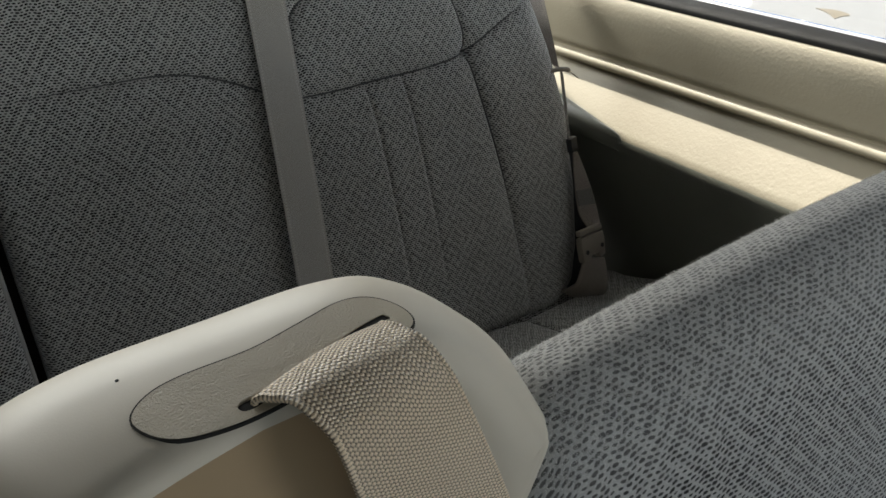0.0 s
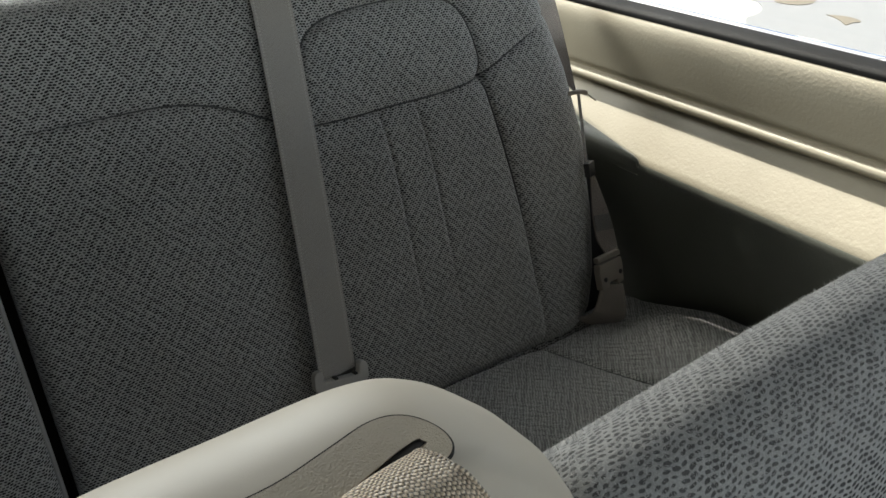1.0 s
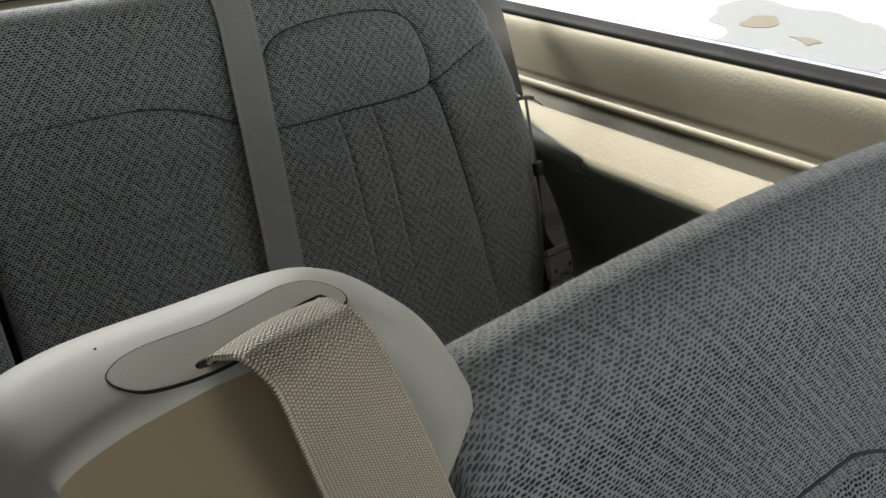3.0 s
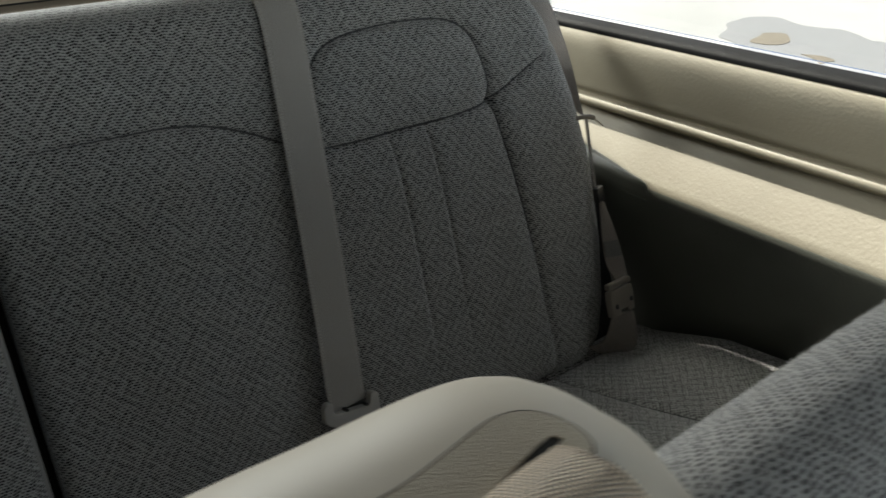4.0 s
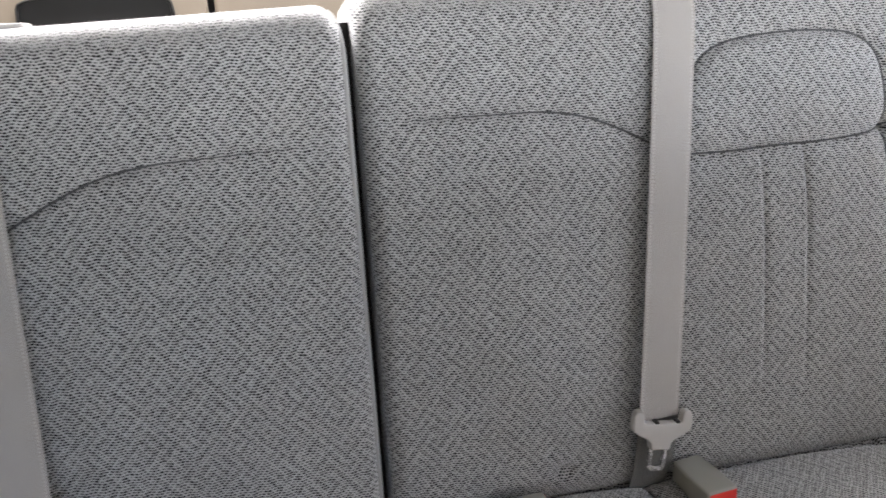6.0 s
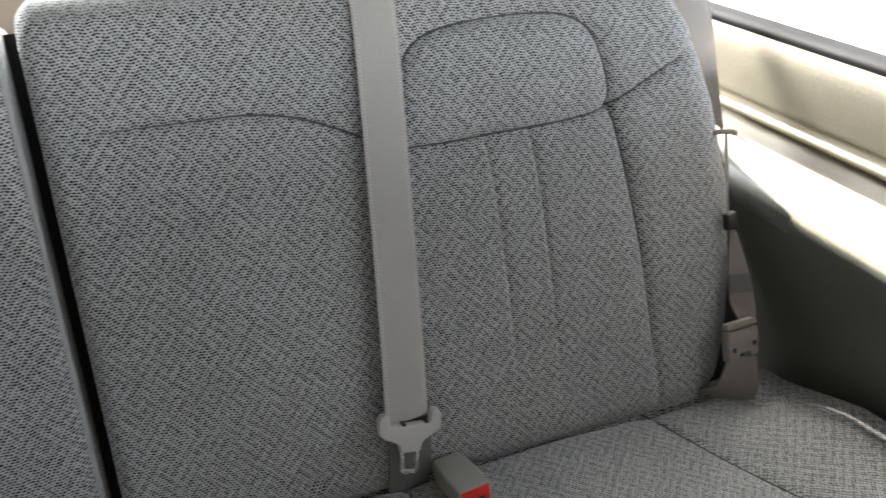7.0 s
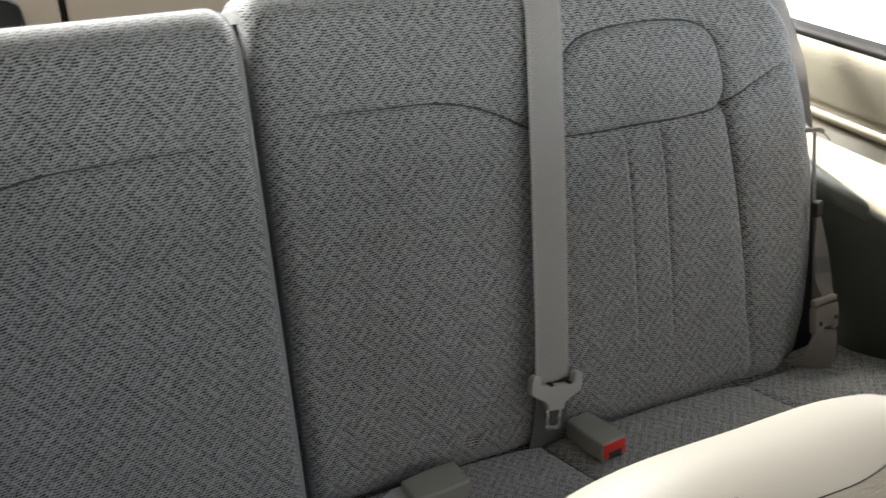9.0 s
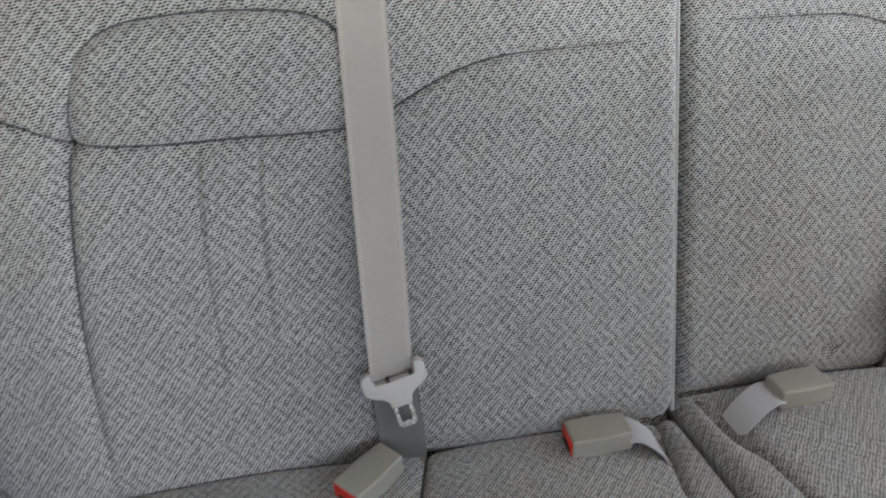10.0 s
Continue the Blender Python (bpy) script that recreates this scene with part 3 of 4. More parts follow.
def bench_back(side, seat):
    nu, nv = 400, 300
    a, b = np.meshgrid(np.linspace(0, 1, nu), np.linspace(0, 1, nv))
    v = -0.012 + b * (0.500 - 0.085 * np.clip((a - 0.80) / 0.20, 0, 1) ** 2.6 - 0.014 * (1 - np.clip(a / 0.035, 0, 1)) ** 2)
    left = SHIFT[side][2] + 0 * v
    right = np.interp(v, [-0.012, 0.02, 0.063, 0.14, 0.23, 0.318, 0.372, 0.433, 0.488], [0.628, 0.648, 0.662, 0.672, 0.674, 0.660, 0.644, 0.626, 0.603])
    if side < 0:
        right = right + 0.030 * np.clip(1 - (v - 0.02) / 0.25, 0, 1)
    u = left + a * (right - left)
    top = -0.012 + 0.500 - 0.085 * np.clip((a - 0.80) / 0.20, 0, 1) ** 2.6 - 0.014 * (1 - np.clip(a / 0.035, 0, 1)) ** 2
    puff = np.vectorize(lambda x, y: noise.noise(Vector((x * 9, y * 9, 3.0 * side))))(u[::8, ::8], v[::8, ::8])
    puff = np.kron(puff, np.ones((8, 8)))[:nv, :nu]
    for _ in range(14):
        puff = (puff + np.roll(puff, 1, 0) + np.roll(puff, -1, 0) + np.roll(puff, 1, 1) + np.roll(puff, -1, 1)) / 5
    w = back_depth(u, v, left, right, top) + 0.0022 * puff
    if side < 0:
        w = w - 0.022 * np.clip((u - 0.545) / 0.11, 0, 1) ** 1.4
    if side > 0:
        w = w - 0.010 * np.exp(-(((u - 0.176) / 0.012) ** 2 + ((v - 0.028) / 0.008) ** 2))
    verts = back_place(side, u, v, w).reshape(-1, 3)
    uv = np.stack([u, v], -1).reshape(-1, 2)
    f = [(j * nu + i, j * nu + i + 1, (j + 1) * nu + i + 1, (j + 1) * nu + i) for j in range(nv - 1) for i in range(nu - 1)]
    rim = [i for i in range(nu)] + [j * nu + nu - 1 for j in range(1, nv)] + [(nv - 1) * nu + i for i in range(nu - 2, -1, -1)] + [j * nu for j in range(nv - 2, 0, -1)]
    n, ring = len(rim), rim
    centre = np.array([0.3, 0.24])
    for depth, grow in ((0.012, 0.0), (0.05, 0.003), (0.085, 0.002), (0.102, -0.012), (0.108, -0.03)):
        base = len(verts)
        ru, rv, rw = u.ravel()[rim], v.ravel()[rim], w.ravel()[rim]
        out = np.stack([ru, rv], -1) - centre
        out /= np.linalg.norm(out, axis=1)[:, None]
        inner = ru < left.ravel()[0] + 0.004
        outer = (ru > 0.59) & (rv < 0.42)
        gu, gv = ru + np.where(inner, 0.0, np.where(outer, -0.002 - depth * 0.05, grow * out[:, 0])), rv + grow * out[:, 1]
        depth_w = rw - depth * (1 + (rw + 0.035) / 0.07 * 0.4)
        verts = np.r_[verts, back_place(side, gu, gv, np.minimum(depth_w, rw - 0.002))]
        uv = np.r_[uv, np.stack([gu + depth * out[:, 0], gv + depth * out[:, 1]], -1)]
        nxt = list(range(base, base + n))
        f += [(ring[j], nxt[j], nxt[(j + 1) % n], ring[(j + 1) % n]) for j in range(n)]
        ring = nxt
    f.append(tuple(ring))
    if side < 0:
        f = [q[::-1] for q in f]
    cover = child(mesh_object("backrest", verts, f, cloth, uv), seat)
    fuzz(cover, cover, 26000, 0.0032, 5 + side, lambda p, n: (n[:, 2] > 0.62) & (p[:, 2] > 0.80))

    if side > 0:
        # black sheet added for the shade between the back's outer side and the wall
        rim_line = [(0.60, -0.03), (0.703, -0.03), (0.703, 0.165), (0.690, 0.235), (0.672, 0.30), (0.60, 0.30)]
        n = len(rim_line)
        places = np.r_[[back_place(side, q[0], q[1], -0.052) for q in rim_line], [back_place(side, q[0], q[1], -0.075) for q in rim_line]]
        blocker = mesh_object("gap_blocker", places, [tuple(range(n)), tuple(range(2 * n - 1, n - 1, -1))] + [(q, n + q, n + (q + 1) % n, (q + 1) % n) for q in range(n)], black_plastic, smooth=False)
        child(blocker, seat, "black sheet added to darken the gap at the outer side")

    def on_front(line, lift=0.0, n=6):
        p = smooth_path(line, n)
        lu, lv = p[:, 0], p[:, 1]
        lr = np.interp(lv, v[:, -1], right[:, -1])
        keep = (lu < lr - 0.004) & (lu > left.ravel()[0])
        lu, lv, lr = lu[keep], lv[keep], lr[keep]
        return back_place(side, lu, lv, back_depth(lu, lv, left.ravel()[0], lr, 0.488) + lift)

    for line in (ARCH[1:], HEAD, CROWN, WING, FLANK[:-1]):
        p = on_front(line, 0.0006)
        s = np.linspace(0, 1, len(p))
        fine = np.clip(s / 0.45, 0.1, 1) if line[1] == ARCH[2] else (np.clip((1 - s) / 0.5, 0.1, 1) if line[0] == FLANK[0] and len(line) == 5 else np.ones(len(p)))
        tv, tf = tube(p, 0.0010 * fine, 6)
        child(mesh_object("seam", tv, tf, seam_shade), cover, "stitched seam with its crease shade drawn dark")
    if side < 0:
        # a plain cord sewn along the inner edge of the half that stands forward
        p = smooth_path([(left.ravel()[0] + 0.0005, 0.0), (left.ravel()[0] + 0.0005, 0.2), (left.ravel()[0] + 0.0005, 0.40), (left.ravel()[0] + 0.001, 0.455), (left.ravel()[0] + 0.004, 0.474), (left.ravel()[0] + 0.009, 0.482)], 8)
        tv, tf = tube(back_place(side, p[:, 0], p[:, 1], np.where(p[:, 1] > 0.45, -0.010 - (p[:, 1] - 0.45) * 0.75, -0.010)), 0.0028, 8)
        child(mesh_object("piping", tv, tf, cord_cloth), cover, "narrow grey edge piping")


# Black block added behind the split to give the gap its shade.
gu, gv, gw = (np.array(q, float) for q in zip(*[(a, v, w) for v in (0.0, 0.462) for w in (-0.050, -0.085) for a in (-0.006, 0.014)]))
filler = mesh_object("gap_shade_block", back_place(1, gu, gv, gw), [(0, 1, 3, 2), (4, 6, 7, 5), (0, 4, 5, 1), (2, 3, 7, 6), (0, 2, 6, 4), (1, 5, 7, 3)], dark_void, smooth=False)
tagged(filler, "black block behind the split of the bench back, for the shade in the gap", "gap", kind="structure")


def cushion_height(side, x, y):
    """The height of a cushion's padded top."""
    low = 0.0 if side > 0 else -0.012
    z = 0.418 + low + (0.87 - y) * 0.13
    z = z + 0.034 * np.clip((x - 0.57) / 0.13, 0, 1) ** 1.5 * np.clip((0.90 - y) / 0.15, 0.25, 1)
    z = z + 0.006 * np.exp(-(((x - 0.42) / 0.09) ** 2)) + 0.005 * np.exp(-(((x - 0.16) / 0.08) ** 2))
    for line, deep, wide in CUSHION_SEAMS:
        d = near_line(x, y, line)
        z = z - deep * np.exp(-((d / 0.003) ** 2)) - 0.6 * deep * np.exp(-((d / wide) ** 2))
    z = z + rounding(x - 0.002, 0.016) + rounding(y - 0.40, 0.05) + rounding(0.715 - x, 0.02) - 0.02 * np.clip((y - 0.875) / 0.04, 0, 1) ** 2
    fold = 0.878 if side > 0 else 0.858
    z = z - 0.013 * np.exp(-(((y - fold) / 0.008) ** 2)) * np.clip((0.66 - x) / 0.03, 0, 1)
    z = z - 0.012 * np.exp(-(((x - 0.655) / 0.03) ** 2 + ((y - 0.835) / 0.02) ** 2))
    z = z - 0.012 * np.exp(-(((x - 0.036) / 0.012) ** 2 + ((y - 0.81) / 0.035) ** 2))
    return z


CUSHION_SEAMS = [([(0.534, 0.93), (0.541, 0.87), (0.564, 0.777), (0.589, 0.693), (0.656, 0.45)], 0.005, 0.018),
                 ([(0.258, 0.93), (0.262, 0.86), (0.286, 0.77), (0.306, 0.70), (0.37, 0.45)], 0.005, 0.016),
                 ([(0.022, 0.86), (0.030, 0.80), (0.044, 0.75), (0.05, 0.65)], 0.006, 0.010)]


def bench_cushion(side, seat):
    nu, nv = 220, 160
    x, y = np.meshgrid(np.linspace(0.002, 0.715, nu), np.linspace(0.40, 0.93, nv))
    z = cushion_height(side, x, y)
    verts = np.stack([side * x, y, z], -1).reshape(-1, 3)
    uv = np.stack([x, -y], -1).reshape(-1, 2)
    f = [(j * nu + i, j * nu + i + 1, (j + 1) * nu + i + 1, (j + 1) * nu + i) for j in range(nv - 1) for i in range(nu - 1)]
    rim = [i for i in range(nu)] + [j * nu + nu - 1 for j in range(1, nv)] + [(nv - 1) * nu + i for i in range(nu - 2, -1, -1)] + [j * nu for j in range(nv - 2, 0, -1)]
    base, n = len(verts), len(rim)
    low = verts[rim].copy()
    low[:, 2] = 0.30
    verts, uv = np.r_[verts, low], np.r_[uv, uv[rim] + np.array([0, -0.1])]
    f += [(rim[j], base + j, base + (j + 1) % n, rim[(j + 1) % n]) for j in range(n)] + [tuple(range(base, base + n))]
    if side < 0:
        f = [q[::-1] for q in f]
    pad = child(mesh_object("cushion", verts, f, cloth, uv), seat)

    for line, deep, wide in CUSHION_SEAMS[:2]:
        p = smooth_path(line, 6)
        p = p[p[:, 1] < 0.885]
        q = np.stack([side * p[:, 0], p[:, 1], cushion_height(side, p[:, 0], p[:, 1]) + 0.0008], -1)
        tv, tf = tube(q, 0.0016, 5)
        child(mesh_object("seam", tv, tf, seam_shade), pad, "stitched seam with its crease shade drawn dark")
    for a, b in ((0.06, 0.10), (0.58, 0.62)):
        o = part("leg", block(min(side * a, side * b), max(side * a, side * b), 0.5, 0.85, 0.02, 0.302, 0.006), black_plastic, seat)


for s, words in ((1, "grey knitted-cloth split bench seat beside the side window"), (-1, "grey knitted-cloth split bench seat, back set slightly forward")):
    bench = thing("bench_seat", words, "bench seat", (s * 0.33, 0.7, 0.02), "bench seat halves")
    bench_back(s, bench)
    bench_cushion(s, bench)


# ---- belts of the bench ----
def front_at(side, u, v, lift):
    """A point on the front of a bench back, lifted off it."""
    u, v = np.asarray(u, float), np.asarray(v, float)
    return back_place(side, u, v, back_depth(u, v, SHIFT[side][2], 0.64 + 0 * u, 0.488) + lift)


def latch_plate(side, belt):
    """The grey latch with its steel tongue, drawn flat at a place on the back."""
    frame_m = Matrix.Identity(4)
    o = back_place(side, 0.2655 if side > 0 else 0.2925, 0.066 if side > 0 else 0.089, 0.024)
    ux = Vector((1, 0, 0))
    up, out = Vector(LEAN_UP), Vector(LEAN_OUT)
    tilt = Matrix.Rotation(radians(-7.0 if side > 0 else 13.0), 4, out)
    ux, up = tilt @ ux, tilt @ up
    frame_m = Matrix((( ux[0], up[0], out[0], o[0]), (ux[1], up[1], out[1], o[1]), (ux[2], up[2], out[2], o[2]), (0, 0, 0, 1)))
    half = [(0.0, 0.0085), (0.012, 0.0087), (0.0190, 0.0090), (0.0197, 0.0115), (0.0203, 0.0185), (0.0225, 0.0214), (0.0275, 0.0205), (0.0302, 0.0165), (0.0304, 0.0050), (0.0294, 0.0010), (0.0240, -0.0030), (0.0145, -0.0075), (0.0108, -0.0115), (0.0097, -0.0185)]
    outer = np.array(half + [(-x, y) for x, y in half[:0:-1]])
    o1 = part("latch_plate", moved(slab([tuple(p) for p in outer], -0.004, 0.006, 0.0022, 3), frame_m), latch_plastic, belt, "pale grey plastic latch")

    for x in (-0.006, 0.016):
        b = part("stop", moved(slab([(x - 0.0022, 0.0078), (x + 0.0022, 0.0078), (x + 0.0018, 0.0105), (x - 0.0018, 0.0105)], -0.003, 0.0055, 0.0006), frame_m), black_plastic, o1)

    bm = bmesh.new()
    oring = [(-0.0092, -0.017), (0.0092, -0.017), (0.0088, -0.038), (0.006, -0.0415), (-0.006, -0.0415), (-0.0088, -0.038)]
    iring = [(-0.0054, -0.0195), (0.0054, -0.0195), (0.0054, -0.0335), (0.0042, -0.0365), (-0.0042, -0.0365), (-0.0054, -0.0335)]
    rings = [[bm.verts.new((x, y, z)) for x, y in r] for z in (-0.0012, 0.0012) for r in (oring, iring)]
    for i in range(6):
        j = (i + 1) % 6
        a, b2, c, d = rings
        bm.faces.new((c[i], c[j], d[j], d[i]))
        bm.faces.new((a[j], a[i], b2[i], b2[j]))
        bm.faces.new((a[i], a[j], c[j], c[i]))
        bm.faces.new((b2[j], b2[i], d[i], d[j]))
    t = part("tongue", moved(bm, frame_m), steel, o1, "polished steel tongue", False)


def bench_belt(side):
    """A shoulder belt hanging down the front of the bench back, with its latch at rest."""
    belt = thing("seat_belt", "beige woven shoulder belt hanging over the bench back, latch unfastened", "seat belt", tuple(back_place(side, 0.28, 0.06, 0.0)), "bench shoulder belts")
    vs = [0.486, 0.462, 0.405, 0.19, 0.0755 if side > 0 else 0.0935]
    lu = [0.270, 0.2705, 0.2695, 0.255, 0.2455] if side > 0 else [0.274, 0.274, 0.2745, 0.2745, 0.2755]
    ru = [0.310, 0.3105, 0.310, 0.2965, 0.2885] if side > 0 else [0.316, 0.316, 0.3165, 0.317, 0.3155]
    lift = [0.004, 0.004, 0.006, 0.015, 0.020]
    left = [front_at(side, a, min(v, 0.487), l) for a, v, l in zip(lu, vs, lift)]
    right = [front_at(side, a, min(v, 0.487), l) for a, v, l in zip(ru, vs, lift)]
    over = [back_place(side, lu[0], 0.494, -0.060), back_place(side, lu[0], 0.4935, -0.045)]
    over_r = [back_place(side, ru[0], 0.494, -0.060), back_place(side, ru[0], 0.4935, -0.045)]
    if side < 0:
        left, right, over, over_r = right, left, over_r, over
    child(ribbon("webbing", over + left, over_r + right, webbing, 8, 6, 0.0014, -0.0006 * side), belt)
    ox = 0.0 if side > 0 else 0.022
    ll = [front_at(side, 0.2490 + ox, 0.088, 0.017), front_at(side, 0.2480 + ox, 0.06, 0.013), front_at(side, 0.2450 + ox, 0.03, 0.011), front_at(side, 0.2430 + ox, -0.006, 0.016)]
    lr = [front_at(side, 0.2920 + ox, 0.085, 0.017), front_at(side, 0.2910 + ox, 0.06, 0.013), front_at(side, 0.2890 + ox, 0.03, 0.011), front_at(side, 0.2850 + ox, -0.006, 0.016)]
    if side < 0:
        ll, lr = lr, ll
    child(ribbon("lower_webbing", ll, lr, webbing_shaded, 6, 6, 0.0014), belt, "return strap tucked behind the cushion")
    latch_plate(side, belt)
    return belt


def belt_guide(side):
    """The flat plastic guide on top of the bench back that the belt comes out of."""
    o = back_place(side, 0.292, 0.4905, -0.050)
    ux, up, out = Vector((1, 0, 0)), Vector(LEAN_UP), Vector(LEAN_OUT)
    m = Matrix(((ux[0], out[0], up[0], o[0]), (ux[1], out[1], up[1], o[1]), (ux[2], out[2], up[2], o[2]), (0, 0, 0, 1)))
    ring = smooth_path([(-0.045, 0.0), (-0.043, 0.011), (-0.03, 0.014), (0.03, 0.014), (0.043, 0.011), (0.045, 0.0), (0.043, -0.011), (0.03, -0.014), (-0.03, -0.014), (-0.043, -0.011)], 4, True)
    g = part("belt_guide", moved(slab([tuple(p) for p in ring], -0.006, 0.0025, 0.0015, 2), m), latch_plastic, None)
    tagged(g, "pale plastic belt guide let into the top of the bench back", "belt guide", "bench belt guides")


for s in (1, -1):
    bench_belt(s)
    belt_guide(s)


def buckle(place, turn, tip, label, strap=0.0, drift=0.0, strap_mat=None):
    """A belt buckle with a red release button; its strap goes down behind it."""
    b = thing("buckle", label, "belt buckle", place, "bench buckles")
    at = Matrix.Translation(place) @ pose(0, 0, 0, 0, 0, turn)
    m = at @ pose(0, 0, 0, tip, 0, 0)
    body = slab([(-0.0165, -0.031), (0.0165, -0.031), (0.0175, 0.0), (0.0150, 0.030), (-0.0150, 0.030), (-0.0175, 0.0)], 0.0, 0.0225, 0.0030, 3)
    part("shell", moved(body, m), buckle_plastic, b)
    part("release_button", moved(block(-0.0150, 0.0150, -0.0317, -0.028, 0.0030, 0.0205, 0.0012, 2), m), red_plastic, b, "red release button")
    part("slot", moved(block(-0.0085, 0.0085, -0.0321, -0.029, 0.0022, 0.0100), m), black_plastic, b, "dark tongue slot")
    if strap:
        run = [(0.026, 0.012, 0.0), (0.026 + 0.3 * strap, 0.014, 0.2 * drift), (0.026 + 0.7 * strap, 0.010, 0.7 * drift), (0.026 + strap, 0.002, drift), (0.026 + 1.25 * strap, -0.012, 1.1 * drift)]
        left, right = [at @ Vector((x - 0.018, y, z)) for y, z, x in run], [at @ Vector((x + 0.018, y, z)) for y, z, x in run]
        child(ribbon("strap", left, right, strap_mat or webbing_grey, 5, 4, 0.0016), b, "short folded webbing strap")
    return b


def on_cushion(side, x, y, lift=0.0):
    return (side * x, y, float(cushion_height(side, np.array(x), np.array(y))) + lift)


buckle(on_cushion(1, 0.307, 0.838, 0.001), 7, -9, "grey belt buckle with a red button lying on the cushion")
buckle(on_cushion(-1, 0.324, 0.810, 0.0), -51, 4, "grey belt buckle with a red button lying on the cushion")
buckle(on_cushion(1, 0.116, 0.832, 0.001), 97, 2, "grey belt buckle turned on its strap beside the bench split", 0.042, -0.008, sleeve)
buckle(on_cushion(-1, 0.101, 0.818, 0.001), -90, 2, "grey belt buckle with a red button beside the bench split", 0.030, 0.016, sleeve)


# ---- outboard belt by the side window ----
def outboard_belt():
    belt = thing("seat_belt", "beige outboard seat belt hanging slack beside the side window", "seat belt", (0.65, 0.86, 0.44))

    def add(ob, label=""):
        child(ob, belt, label)
        return ob

    # Shoulder webbing takes the brown webbing's dark colour in place of shade.
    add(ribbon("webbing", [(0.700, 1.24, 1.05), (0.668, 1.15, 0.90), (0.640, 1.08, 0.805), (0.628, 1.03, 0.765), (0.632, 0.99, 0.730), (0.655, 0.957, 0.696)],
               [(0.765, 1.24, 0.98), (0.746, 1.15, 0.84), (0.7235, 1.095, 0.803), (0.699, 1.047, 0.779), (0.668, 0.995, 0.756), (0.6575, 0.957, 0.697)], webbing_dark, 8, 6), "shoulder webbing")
    add(ribbon("cord", [(0.6595, 0.954, 0.695), (0.655, 0.94, 0.66), (0.6475, 0.922, 0.622), (0.645, 0.914, 0.605)],
               [(0.6605, 0.957, 0.695), (0.657, 0.944, 0.66), (0.6505, 0.926, 0.622), (0.649, 0.917, 0.605)], webbing, 6, 2, 0.003), "webbing seen edge-on")
    hook = thing_part("belt_hook", smooth_path([(0.636, 0.956, 0.695), (0.650, 0.950, 0.6975), (0.662, 0.950, 0.6955), (0.6685, 0.951, 0.6925)], 6), 0.0030, anchor_plastic)
    add(hook, "grey plastic guide loop")
    add(thing_part("wire", smooth_path([(0.662, 0.950, 0.6955), (0.669, 0.951, 0.6915), (0.680, 0.954, 0.6845), (0.6915, 0.957, 0.6765)], 4), 0.0008, wall_plastic), "thin wire end of the guide loop")
    add(part("slider", moved(block(-0.0075, 0.0075, -0.004, 0.004, -0.009, 0.009, 0.0015), Matrix.Translation((0.6465, 0.914, 0.611)) @ pose(0, 0, 0, -12, 0, 20)), black_plastic, None), "small black slider")
    left = [(0.6464, 0.912, 0.602), (0.6389, 0.897, 0.5619), (0.6358, 0.887, 0.539), (0.6353, 0.88, 0.5276), (0.6402, 0.872, 0.5144)]
    right = [(0.6539, 0.912, 0.6002), (0.6706, 0.903, 0.5533), (0.677, 0.897, 0.5264), (0.6772, 0.889, 0.5076), (0.6702, 0.88, 0.5061)]
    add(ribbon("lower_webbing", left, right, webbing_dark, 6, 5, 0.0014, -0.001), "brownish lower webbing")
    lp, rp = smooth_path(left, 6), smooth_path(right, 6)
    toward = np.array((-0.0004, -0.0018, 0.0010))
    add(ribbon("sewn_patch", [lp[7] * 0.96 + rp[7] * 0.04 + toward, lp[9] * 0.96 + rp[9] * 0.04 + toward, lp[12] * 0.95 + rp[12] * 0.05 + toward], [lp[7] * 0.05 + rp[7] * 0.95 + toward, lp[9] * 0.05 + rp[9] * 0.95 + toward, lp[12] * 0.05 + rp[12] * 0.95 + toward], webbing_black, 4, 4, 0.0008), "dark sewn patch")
    m = Matrix.Translation((0.635, 0.859, 0.496)) @ pose(0, 0, 0, 72, 0, 12) @ pose(0, 0, 0, 0, 0, -6)
    shell = slab([(-0.0225, -0.018), (-0.008, -0.018), (-0.006, -0.012), (0.009, -0.012), (0.011, -0.019), (0.0215, -0.017), (0.0235, 0.004), (0.022, 0.014), (-0.022, 0.014), (-0.0235, 0.004)], -0.004, 0.006, 0.002, 2)
    mini = add(part("anchor_buckle", moved(shell, m), anchor_plastic, None), "grey anchor buckle")
    for x, y in ((-0.015, -0.006), (0.016, -0.004)):
        part("rivet", moved(slab([(x + 0.003 * math.cos(a), y + 0.003 * math.sin(a)) for a in (k * math.pi / 4 for k in range(8))], 0.004, 0.0068), m), black_plastic, mini)
    add(part("loop_bar", moved(block(-0.0225, 0.0225, 0.0155, 0.023, -0.003, 0.005, 0.002), m), anchor_plastic, None))
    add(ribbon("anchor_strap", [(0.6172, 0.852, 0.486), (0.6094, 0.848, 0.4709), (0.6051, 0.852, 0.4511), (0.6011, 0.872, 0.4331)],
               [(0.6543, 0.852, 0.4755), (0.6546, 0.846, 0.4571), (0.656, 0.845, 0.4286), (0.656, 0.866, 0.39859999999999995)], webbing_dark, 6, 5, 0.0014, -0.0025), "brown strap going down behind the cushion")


def thing_part(name, path, radius, mat):
    v, f = tube(path, radius, 8)
    return mesh_object(name, v, f, mat)


outboard_belt()


